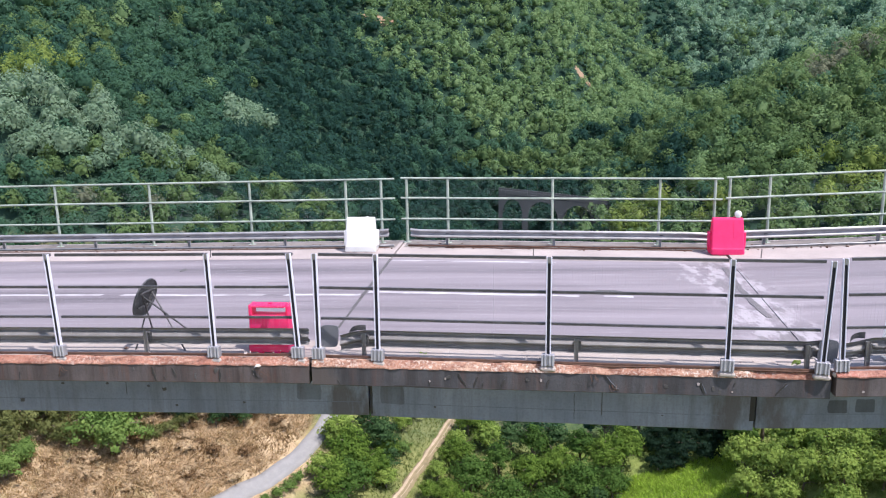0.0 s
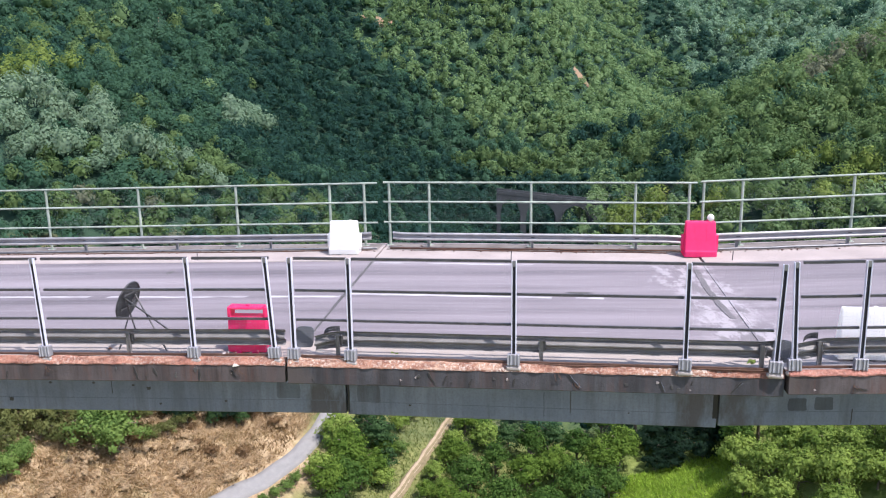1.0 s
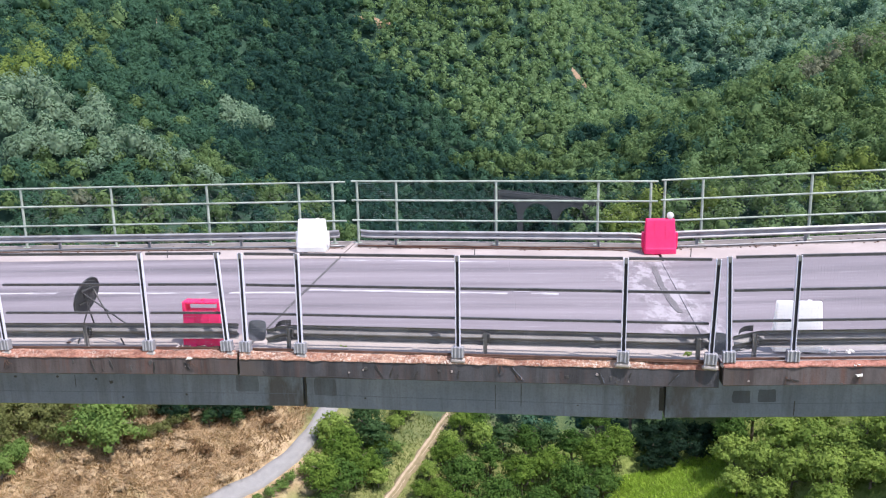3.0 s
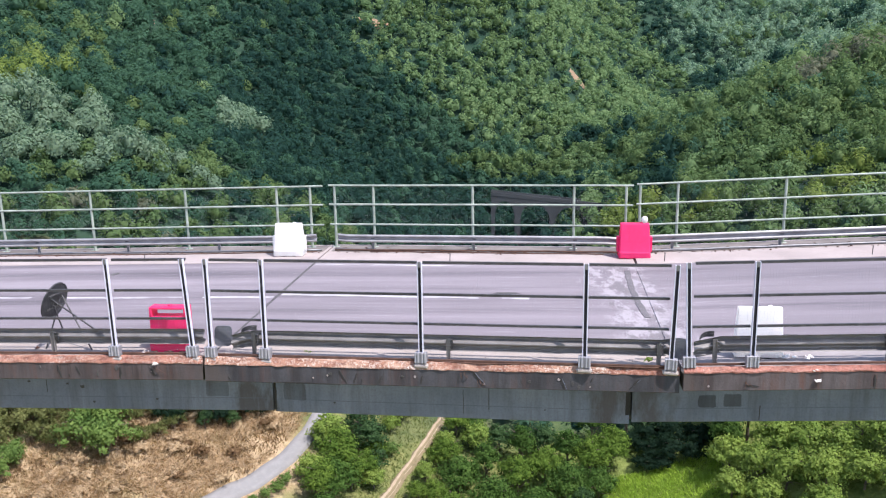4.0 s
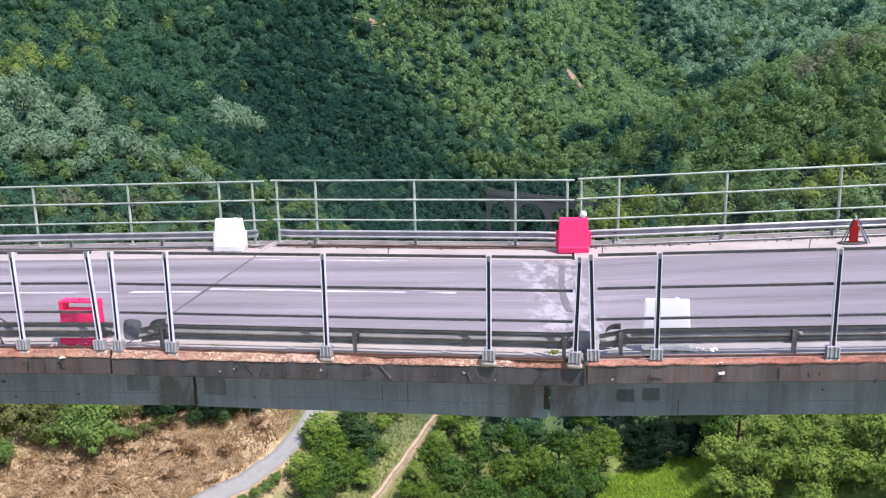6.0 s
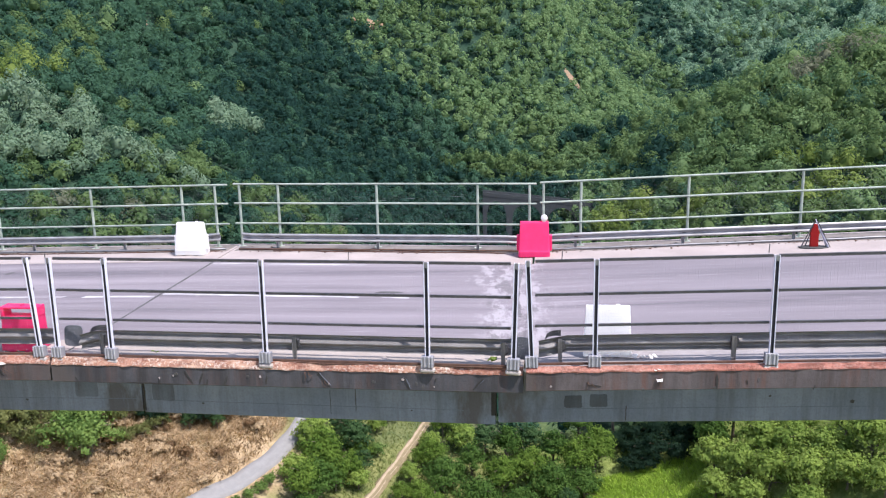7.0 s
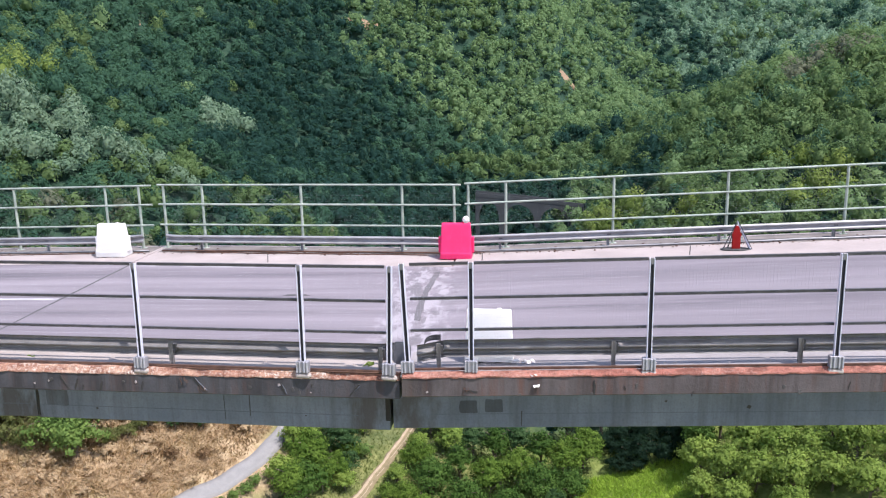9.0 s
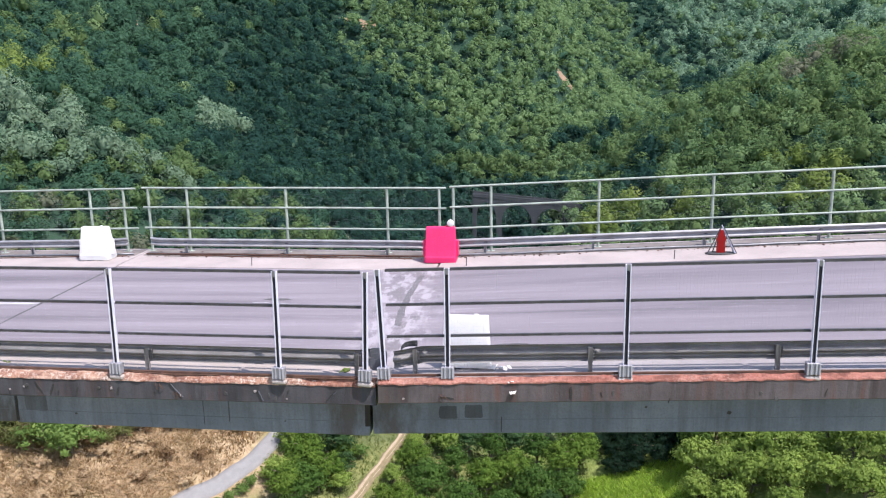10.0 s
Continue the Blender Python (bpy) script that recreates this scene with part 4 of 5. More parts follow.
def crowns(pos, tall, wide, count, leaf, rng):
    """Crowns of many trees: a lumpy canopy for each, covered with leaf clumps that stand proud of it."""
    n = len(pos)
    axes = np.stack([wide, wide, tall * 0.5], -1)[:, None]
    knob = unit(rng.normal(size=(n, 9, 3)) + np.array([0, 0, 0.35]))

    def place_on(e, r):
        taper = 1 - 0.35 * np.clip(e[..., 2:], 0, 1)
        p = pos[:, None] + e * r * axes * np.concatenate([taper, taper, np.ones_like(taper)], -1)
        p[..., 2] += tall[:, None] * 0.52
        return p
    e = unit(rng.normal(size=(n, count, 3)))
    e[..., 2] = np.where(e[..., 2] < -0.35, -e[..., 2], e[..., 2])
    r, soft = lumps(e, knob, axes)
    nor = unit(soft + rng.normal(size=e.shape) * 0.34 + np.array([0.0, 0, 0.1]))
    cards = clumps(place_on(e, r + rng.uniform(-0.17, 0.10, r.shape)), nor, leaf, rng, unit(soft + 0.45 * nor))
    e = np.broadcast_to(DOME, (n, *DOME.shape))
    r, soft = lumps(e, knob, axes)
    core = np.concatenate([place_on(e, r * 0.52), soft], -1).reshape(-1, 6)
    quads = (DOME_Q[None] + np.arange(n)[:, None, None] * len(DOME)).reshape(-1, 4)
    return cards, core, quads


def foliage(pos, tall, wide, lobes, per, leaf, rng, squash=0.8, low=0.12):
    """A large crown built of many leafy lobes."""
    n = len(pos)
    d = unit(rng.normal(size=(n, lobes, 3)))
    d[..., 2] = np.abs(d[..., 2]) * 1.15 - 0.4
    rad = rng.uniform(0.3, 0.98, (n, lobes, 1))
    R, H = wide[:, None, None], tall[:, None, None]
    centre = np.concatenate([d[..., :2] * R * rad, (low + (1 - low) * 0.5) * H + d[..., 2:] * H * 0.5 * rad], -1) + pos[:, None]
    lr = (R * rng.uniform(0.09, 0.29, (n, lobes, 1)))[:, :, None]
    e = unit(rng.normal(size=(n, lobes, per, 3)))
    e[..., 2] = np.where(e[..., 2] < -0.5, -e[..., 2], e[..., 2])
    p = centre[:, :, None] + e * lr * np.array([1, 1, squash]) * rng.uniform(0.25, 1.6, (n, lobes, per, 1))
    nor = unit(e * 0.45 + d[:, :, None] * 0.75 + rng.normal(size=e.shape) * 0.52 + np.array([0, 0, 0.2]))
    soft = unit(e * 0.55 + d[:, :, None] * 0.15 + nor * 0.75)
    return clumps(p, nor, leaf, rng, soft)


def leaf_object(name, verts, material, tints=None, quads=None):
    if quads is None:
        quads = np.arange(len(verts), dtype=np.int32).reshape(-1, 4)
    me = raw_mesh(name, np.ascontiguousarray(verts[:, :3]), quads, material)
    if verts.shape[1] == 6:
        me.shade_smooth()
        me.attributes.new("custom_normal", "FLOAT_VECTOR", "POINT").data.foreach_set("vector", np.ascontiguousarray(verts[:, 3:], np.float32).ravel())
    if tints is not None:
        me.attributes.new("tint", "FLOAT", "POINT").data.foreach_set("value", np.ascontiguousarray(tints, np.float32))
    return new(name, me)


# bare patches where no tree stands: x, y, radius
BARE = [(-35.0, 206.0, 4.0), (42.0, 383.0, 4.8), (-53.3, 379, 4.2), (-120, 279, 2.8), (-61, 377, 2.6), (-48, 383, 2.4)]
for bx, by, br in BARE:
    bm = bmesh.new()
    ring = []
    for k in range(20):
        a = k * math.tau / 20
        r = br * (0.9 + 0.5 * noise.noise((math.cos(a) * 2 + bx, math.sin(a) * 2, 1)))
        q = (bx + r * math.cos(a), by + r * math.sin(a))
        ring.append(bm.verts.new((*q, ground_z(*q) + 0.25)))
    mid = bm.verts.new((bx, by, ground_z(bx, by) + 0.7))
    for k in range(20):
        bm.faces.new((ring[k], ring[(k + 1) % 20], mid))
    tagged(part("bare_earth", bm, EARTH, smooth=True), "bare orange earth scar on the wooded hillside", "earth patch", "earth scars", "stuff")

rng = np.random.default_rng(7)


def arch_bridge():
    """An old masonry road bridge across the gully."""
    root = tagged(empty("arch_bridge"), "small grey masonry arch bridge across the shaded gully", "bridge")
    top = lambda x: -31.2 - 0.112 * (x - 2.5)
    piers = [(1.0, 2.2), (8.2, 10.0), (19.0, 20.8), (29.4, 36.0)]

    def low(x):
        for a, b in piers:
            if a <= x <= b:
                return ground_z(x, 236) - 1.0
        for (a0, a1), (b0, b1) in zip(piers, piers[1:]):
            if a1 < x < b0:
                k = (x - (a1 + b0) / 2) / ((b0 - a1) / 2)
                return top(x) - 1.5 - 5.0 * (1 - math.sqrt(max(0.0, 1 - k * k)))
        return top(x) - 2
    xs = sorted({round(v, 3) for v in [*np.linspace(1, 36, 90), *[p + d for q in piers for p in q for d in (-0.01, 0.01)]] if 1 <= v <= 36})
    rows = [[(x, 234, top(x)), (x, 239, top(x)), (x, 239, low(x)), (x, 234, low(x))] for x in xs]
    part("arch_wall", loft(bmesh.new(), rows), MASONRY, root, "grey masonry arches and piers")
    for y in (233.9, 238.7):
        rows = [[(x, y, top(x) + 0.9), (x, y + 0.4, top(x) + 0.9), (x, y + 0.4, top(x) - 0.25), (x, y, top(x) - 0.25)] for x in (1, 10, 22, 36)]
        part("parapet", loft(bmesh.new(), rows), MASONRY, root, "pale parapet")
    return root


arch_bridge()


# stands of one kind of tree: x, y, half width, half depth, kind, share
# many of the dark stands lay gully and valley shade into the woods
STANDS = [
    (38, 212, 9, 10, "yellow", 0.75), (56, 199, 6, 6, "yellow", 0.8), (81, 186, 8, 6, "yellow", 0.8), (49, 229, 6, 14, "shade_oak", 0.9), (14, 262, 17, 22, "shade_oak", 0.9), (-27, 216, 11, 14, "shade_oak", 0.85), (-8, 268, 10, 14, "shade_oak", 0.85),
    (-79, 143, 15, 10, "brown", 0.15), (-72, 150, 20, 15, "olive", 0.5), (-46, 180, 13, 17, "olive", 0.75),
    (134, 499, 13, 22, "shade_oak", 0.95), (146, 532, 14, 24, "shade_oak", 0.95), (156, 560, 12, 22, "shade_oak", 0.85), (169, 477, 15, 16, "shade_oak", 0.92), (130, 592, 9, 24, "shade_oak", 0.85), (156, 608, 11, 19, "shade_oak", 0.85), (126, 660, 17, 36, "shade_oak", 0.85), (224, 530, 12, 15, "shade_oak", 0.85), (236, 554, 12, 16, "shade_oak", 0.8), (190, 600, 20, 24, "olive", 0.4),
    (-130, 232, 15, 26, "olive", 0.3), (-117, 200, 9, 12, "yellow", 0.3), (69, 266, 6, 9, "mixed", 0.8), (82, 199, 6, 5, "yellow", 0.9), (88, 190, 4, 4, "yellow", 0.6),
    (112, 254, 15, 12, "brown", 0.5), (8, 299, 22, 7, "olive", 0.9), (28, 304, 9, 7, "olive", 0.8), (-11, 294, 8, 7, "shade_oak", 0.95), (37, 316, 8, 7, "shade_oak", 0.9), (47, 301, 7, 7, "shade_oak", 0.9), (53, 245, 7, 9, "shade_oak", 0.8),
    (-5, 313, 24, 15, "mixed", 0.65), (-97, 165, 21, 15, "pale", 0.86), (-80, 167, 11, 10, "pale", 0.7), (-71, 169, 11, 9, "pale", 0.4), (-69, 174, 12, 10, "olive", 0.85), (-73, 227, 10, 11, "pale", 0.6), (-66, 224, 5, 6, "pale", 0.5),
    (-113, 182, 9, 9, "yellow", 0.5), (-110, 170, 7, 8, "yellow", 0.25), (-6, 384, 30, 12, "olive", 0.45), (-82, 158, 8, 6, "olive", 0.7),
]


def kind_at(x, y, w, u):
    for sx, sy, rx, ry, k, share in STANDS:
        if ((x + 0.25 * w - sx) / rx) ** 2 + ((y - 0.2 * w - sy) / ry) ** 2 < 1 and u < share:
            return k
    u = (u * 7.31) % 1.0
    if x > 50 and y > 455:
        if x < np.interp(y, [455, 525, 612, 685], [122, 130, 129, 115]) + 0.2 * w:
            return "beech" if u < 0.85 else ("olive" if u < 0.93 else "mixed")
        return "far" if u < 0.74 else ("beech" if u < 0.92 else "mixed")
    if x > 44 + w * 0.4 and y < 310:
        return "olive" if u < 0.68 else ("mixed" if u < 0.78 else "beech")
    u2 = (u * 5.17) % 1.0
    # between left and right the slope's shade is painted as dark-leaved trees
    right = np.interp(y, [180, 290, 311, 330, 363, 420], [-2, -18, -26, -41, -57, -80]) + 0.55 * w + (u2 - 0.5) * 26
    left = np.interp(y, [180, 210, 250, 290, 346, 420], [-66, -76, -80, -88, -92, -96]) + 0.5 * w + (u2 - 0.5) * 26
    # mixed trees soften the edge of that painted shade
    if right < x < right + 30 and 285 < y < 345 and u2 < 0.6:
        return "mixed" if u < 0.7 else "shade_oak"
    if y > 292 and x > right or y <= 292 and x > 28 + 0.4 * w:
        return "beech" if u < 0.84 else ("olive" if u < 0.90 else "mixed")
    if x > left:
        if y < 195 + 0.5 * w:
            return ("mixed", "shade_oak", "shade_oak", "mixed")[int(u * 4)]
        return "shade_oak" if u < 0.86 else "mixed"
    if y < 190 + 0.4 * w:
        return "olive" if u < 0.18 else "mixed"
    return "mixed" if u < 0.76 else ("olive" if u < 0.79 else ("beech" if u < 0.83 else "shade_oak"))


# where ridges end the camera's view, as shares of the half width by depth
SEEN_Y = [131, 240, 270, 300, 340, 380, 424, 426, 740]
SEEN_WEST = [-0.93, -0.93, -0.82, -0.66, -0.5, -0.42, -0.30, 0.04, 0.04]
SEEN_EAST = [0.84, 0.84, 0.84, 0.84, 0.6, 0.34, 0.30, 0.84, 0.84]


def woods():
    """Places of the far woods on a jittered grid, sorted by kind of tree."""
    kinds = {k: [] for k in ("shade_oak", "beech", "olive", "mixed", "pale", "far", "brown", "yellow")}
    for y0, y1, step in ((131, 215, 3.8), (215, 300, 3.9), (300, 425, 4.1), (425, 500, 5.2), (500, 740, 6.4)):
        for y in np.arange(y0, y1, step):
            half = 0.59 * (y + 14) + 14
            xs = np.arange(-half, half + 2, step)
            px = xs + rng.uniform(-0.45, 0.45, len(xs)) * step
            py = y + rng.uniform(-0.45, 0.45, len(xs)) * step
            for x, yy in zip(px, py):
                if 0 < x < 34 and 203 < yy < 239 and rng.uniform() < 0.45:
                    continue
                # trees out of sight behind the deck are thinned
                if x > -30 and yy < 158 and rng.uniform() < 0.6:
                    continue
                # none stand behind the centre hill, out of sight
                if yy > 425 and x < 30:
                    continue
                if any((x - bx) ** 2 + (yy - by) ** 2 < (br * 1.0) ** 2 for bx, by, br in BARE):
                    continue
                if abs(x + 7 - (yy - 135) * 0.3) < 3 and yy < 145:
                    continue
                # behind the ridges, out of the camera's sight, most trees are left out
                if not half * np.interp(yy, SEEN_Y, SEEN_WEST) < x < half * np.interp(yy, SEEN_Y, SEEN_EAST) and rng.uniform() < 0.92:
                    continue
                w = 26 * noise.noise((x * 0.016, yy * 0.016, 1.0)) + 14 * noise.noise((x * 0.05, yy * 0.05, 4.0))
                kinds[kind_at(x, yy, w, rng.uniform())].append((x, yy))
    return kinds


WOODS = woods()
for kind, material, label in (("shade_oak", LEAF_OAK_SHADE, "dense dark green wood with hillside shade in its leaf colour"), ("beech", LEAF_BEECH, "dense mid green broadleaf wood on the hillside"),
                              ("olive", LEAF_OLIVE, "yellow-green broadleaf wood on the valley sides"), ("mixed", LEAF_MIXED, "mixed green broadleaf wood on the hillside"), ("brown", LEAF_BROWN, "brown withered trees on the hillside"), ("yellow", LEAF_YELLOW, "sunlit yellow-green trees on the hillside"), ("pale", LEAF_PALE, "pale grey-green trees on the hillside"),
                              ("far", LEAF_HAZE, "wood on the far hills, haze put into its leaf colour")):
    P = np.array(WOODS[kind])
    pos = np.stack([P[:, 0], P[:, 1], heights(P[:, 0], P[:, 1])], 1)
    made, tints, faces, total = [], [], [], 0
    for lo, hi, count, leaf, size in ((0, 215, 150, 0.34, 1.12), (215, 330, 116, 0.435, 1.28), (330, 470, 90, 0.53, 1.4), (470, 2000, 78, 0.68, 1.85)):
        pick = np.flatnonzero((P[:, 1] >= lo) & (P[:, 1] < hi))
        big = np.where((P[pick, 0] > 44) & (P[pick, 1] < 310), 1.22, 1.3 if kind in ("pale", "yellow", "brown") else 1.0)
        keep = rng.uniform(size=len(pick)) > (big - 1) * 0.7
        pick, big = pick[keep], big[keep]
        m = len(pick)
        if m:
            if big.max() > 1.15:
                count = int(count * (2.3 if kind == "pale" else 1.5))
            wide = big * size * rng.uniform(1.9, 3.3, m) * (1 + 0.3 * (rng.uniform(size=m) > 0.9))
            tall = wide * rng.uniform(1.6, 2.3, m)
            cards, core, quads = crowns(pos[pick], tall, wide, count, leaf, rng)
            tint = rng.uniform(0, 1, m)
            faces += [np.arange(len(cards)).reshape(-1, 4) + total, quads + total + len(cards)]
            made += [cards, core]
            tints += [np.repeat(tint, count * 4), np.repeat(tint, len(DOME))]
            total += len(cards) + len(core)
    tagged(leaf_object("woods", np.concatenate(made), material, np.concatenate(tints), np.concatenate(faces).astype(np.int32)), label, "woods", kind="stuff")


# ---- trees in the valley ----
def make_tree(tall, wide, lobes, per, leaf, material, seed):
    root = empty("tree")
    r = random.Random(seed)
    bm = bmesh.new()
    base, top = Vector((0, 0, -0.6)), Vector((r.uniform(-0.3, 0.3), r.uniform(-0.3, 0.3), tall * 0.62))
    pts = [base.lerp(top, k / 5) + Vector((r.uniform(-0.12, 0.12), r.uniform(-0.12, 0.12), 0)) * (k > 0) for k in range(6)]
    rad = 0.034 * tall
    for k in range(5):
        tube(bm, pts[k], pts[k + 1], rad * (1 - 0.15 * k), rad * (1 - 0.15 * (k + 1)), 7, False)
    for k in range(9):
        p = pts[2 + k % 4]
        a = k * 2.4 + r.uniform(-0.4, 0.4)
        q = p + Vector((math.cos(a) * wide * 0.7, math.sin(a) * wide * 0.7, tall * r.uniform(0.08, 0.25)))
        m = p.lerp(q, 0.5) + Vector((0, 0, 0.25))
        tube(bm, p, m, rad * 0.42, rad * 0.28, 5, False)
        tube(bm, m, q, rad * 0.28, rad * 0.08, 5, False)
    part("trunk", bm, BARK, root, smooth=True)
    g = np.random.default_rng(seed)
    crown = leaf_object("crown", foliage(np.zeros((1, 3)), np.array([tall]), np.array([wide]), lobes, per, leaf, g), material, np.repeat(g.uniform(0, 1, lobes), per * 4))
    crown.parent = root
    return root


TREES = {
    "round": make_tree(8.0, 3.6, 120, 36, 0.21, LEAF_FRESH, 11),
    "broad": make_tree(7.0, 4.4, 130, 36, 0.22, LEAF_VALLEY, 12),
    "tall": make_tree(11.0, 3.4, 130, 36, 0.22, LEAF_VALLEY, 13),
    "olive": make_tree(6.5, 3.6, 120, 36, 0.21, LEAF_LUSH, 14),
    "dark": make_tree(9.0, 3.2, 110, 36, 0.21, LEAF_SHADE, 15),
    "bush": make_tree(3.4, 2.5, 60, 66, 0.11, LEAF_BUSH, 16),
    "scrub": make_tree(2.8, 2.2, 50, 60, 0.11, LEAF_SCRUB, 17),
    "tussock": make_tree(1.3, 1.5, 26, 44, 0.12, STALK, 20),
}
TREES["dead"] = make_tree(1.5, 1.5, 30, 40, 0.11, BRUSH, 19)
TREES["shade_shrub"] = make_tree(4.2, 3.0, 50, 62, 0.19, LEAF_SHADE_SHRUB, 18)
TREE_LABEL = {"tussock": "pale dried tussock on the road bank", "dead": "low dried brown shrub on the road bank", "shade_shrub": "very dark green shrub with shade put into its leaf colour", "round": "bright green broadleaf tree in the valley", "broad": "broad mid green tree in the valley", "tall": "tall green tree rising from the valley floor",
              "olive": "yellow-green broadleaf tree on the valley side", "dark": "dark green tree beside the track", "bush": "bright green bush on the dry bank", "scrub": "yellow-green scrub on the dry bank"}
PLANT = [
    ("bush", -62.9, 103.2, 2.3), ("bush", -59.4, 102.6, 2.1), ("bush", -61.4, 106.0, 2.4), ("dark", -51.4, 111.2, 0.42), ("dark", -47.2, 112.4, 0.42), ("dark", -43.2, 114.4, 0.4), ("scrub", -66.6, 104.6, 1.35), ("scrub", -70.2, 102.6, 1.5), ("scrub", -72.6, 105.5, 1.6), ("scrub", -76, 101, 1.5), ("scrub", -68.6, 107.6, 1.5), ("scrub", -74.8, 104.0, 1.9), ("scrub", -78.6, 104.6, 2.0), ("scrub", -70.4, 105.6, 1.9), ("scrub", -76.6, 98.6, 1.6), ("scrub", -67.4, 102.0, 1.3), ("scrub", -80.5, 100.6, 1.7),
    ("bush", -73.4, 95.0, 1.5), ("bush", -72.4, 98.0, 1.2), ("scrub", -55.8, 106.4, 1.0), ("scrub", -53.6, 108.2, 0.9), ("dark", -52, 116, 0.6), ("dark", -47, 117, 0.6), ("scrub", -57.4, 109.5, 1.2), ("dark", -42.5, 120.5, 0.5), ("dark", -57, 117, 0.55), ("dark", -64, 114, 0.5),
    ("olive", -18.9, 112.6, 0.6), ("round", -20.6, 114.4, 0.7), ("round", -19.6, 118.6, 0.62), ("bush", -16.9, 121.6, 0.9), ("olive", -17.6, 127.0, 0.5), ("round", -11.6, 112.0, 0.5), ("olive", -10.6, 117.2, 0.55), ("round", -8.6, 121.6, 0.6), ("olive", -7.6, 126.4, 0.6), ("round", -5.6, 130.8, 0.65), ("broad", -3.0, 133.0, 0.7), ("bush", -12.4, 108.5, 1.0),
    ("round", -26.6, 106.5, 0.85), ("olive", -28.6, 110, 0.85), ("broad", -24.6, 108.5, 0.95), ("round", -25.2, 113, 1.0), ("round", -22.4, 111, 0.8), ("dark", -20.4, 119, 0.95), ("dark", -18.6, 115.6, 0.62), ("olive", -27.5, 118, 0.95),
    ("round", -28, 101, 0.55), ("broad", -25.2, 103, 0.65), ("scrub", -33.0, 99.5, 0.9), ("scrub", -30.2, 101.5, 0.95), ("dark", -22.5, 123, 0.9), ("olive", -16, 131, 0.75),
    ("round", -8.5, 112, 0.62), ("round", -5.5, 109, 0.75), ("broad", -4.5, 117, 0.9), ("round", -6.8, 121.5, 0.75), ("tall", 0.2, 121, 0.72), ("broad", 1.4, 112, 0.95), ("round", 5.6, 117.5, 0.95), ("broad", 8.5, 111.5, 0.9),
    ("tall", 6.6, 125.5, 0.75), ("round", 10.5, 120.5, 0.95), ("broad", 14.2, 116, 0.95), ("tall", 14.8, 124.5, 0.78), ("dark", 10.8, 128, 0.8), ("round", 18.6, 121.5, 0.9), ("dark", 16.4, 112.5, 0.6), ("round", 22.4, 124.5, 0.98), ("broad", 19.6, 116.6, 0.75),
    # the trees at x 38 to 44 here are added to shade the hollow
    ("dark", 2.6, 127.5, 0.8), ("olive", -1.5, 128, 0.85), ("tall", 20, 131, 0.8), ("tall", 26.8, 133, 0.95), ("dark", 33.0, 136, 1.1), ("tall", 42.0, 123, 1.05), ("tall", 41.0, 118, 0.85), ("tall", 43.5, 128, 1.1), ("dark", 38.5, 132, 1.1),
    ("olive", 40.6, 113.6, 1.0), ("olive", 39.2, 107.5, 0.85), ("olive", 43.6, 108.6, 1.0), ("olive", 47.6, 112, 1.1), ("olive", 46.2, 103.6, 0.95), ("olive", 42.6, 101.6, 0.8), ("olive", 50.8, 106.6, 1.05), ("olive", 50.0, 98.6, 1.0),
    ("olive", 54.2, 102.4, 0.95), ("olive", 54.0, 95.6, 0.9), ("olive", 58.8, 99.2, 1.05), ("olive", 58.4, 107.5, 1.1), ("olive", 52.6, 114, 1.05), ("tall", 45.2, 120, 0.9), ("olive", 62.5, 104, 1.0), ("olive", 56.5, 89.6, 0.9), ("olive", 61.2, 93.6, 0.95), ("olive", 47.4, 92.8, 0.85),
]
PLANT += [("bush", x, y, s) for x, y, s in ((-33.6, 105.4, 0.62), (-34.8, 103.4, 0.6), (-32.6, 107.4, 0.6), (-36.4, 101.6, 0.5))]
# shrubs in that dark leaf colour fill the hollow as its shade
PLANT += [("shade_shrub", x, y, s) for x, y, s in ((29.5, 124.5, 1.0), (33.0, 122.6, 1.0), (36.2, 120.6, 0.9), (30.6, 129, 1.1), (34.4, 127, 1.1), (38.0, 124.0, 1.0), (31.2, 120.8, 0.7), (26.8, 128.5, 0.9), (28.2, 121.5, 0.8))]
PLANT += [("scrub", x, y, s) for x, y, s in ((-28.5, 98.5, 1.1), (-31, 97, 1.1), (-52.0, 110.5, 1.0))]
PLANT += [("shade_shrub", x, y, s) for x, y, s in ((-53, 112.0, 1.0), (-46, 114.5, 1.0), (-42.5, 117.5, 0.9), (-49.5, 114.5, 1.1), (-56.5, 113, 1.1), (-39.5, 120, 0.9))]
_r = random.Random(23)
for _ in range(60):
    x, y = _r.uniform(-66, -36), _r.uniform(88, 119)
    if x < np.interp(y, [83, 94.3, 101.4, 107, 113, 118.5], [-56, -46.3, -40, -36, -32.9, -31]) - 4.5 and sum(p[0] == "dead" for p in PLANT) < 24:
        PLANT.append(("dead", x, y, _r.uniform(0.5, 1.2)))
for _ in range(400):
    x, y = _r.uniform(-70, -36), _r.uniform(90, 119)
    ridge = math.sin(x * 0.55 + 1.4 * math.sin(y * 0.4)) * math.sin(y * 0.5 + x * 0.3)
    if ridge > 0.1 and x < np.interp(y, [83, 94.3, 101.4, 107, 113, 118.5], [-56, -46.3, -40, -36, -32.9, -31]) - 3.2 and sum(p[0] == "tussock" for p in PLANT) < 46:
        PLANT.append(("tussock", x, y, _r.uniform(0.6, 1.35)))
_r = random.Random(21)
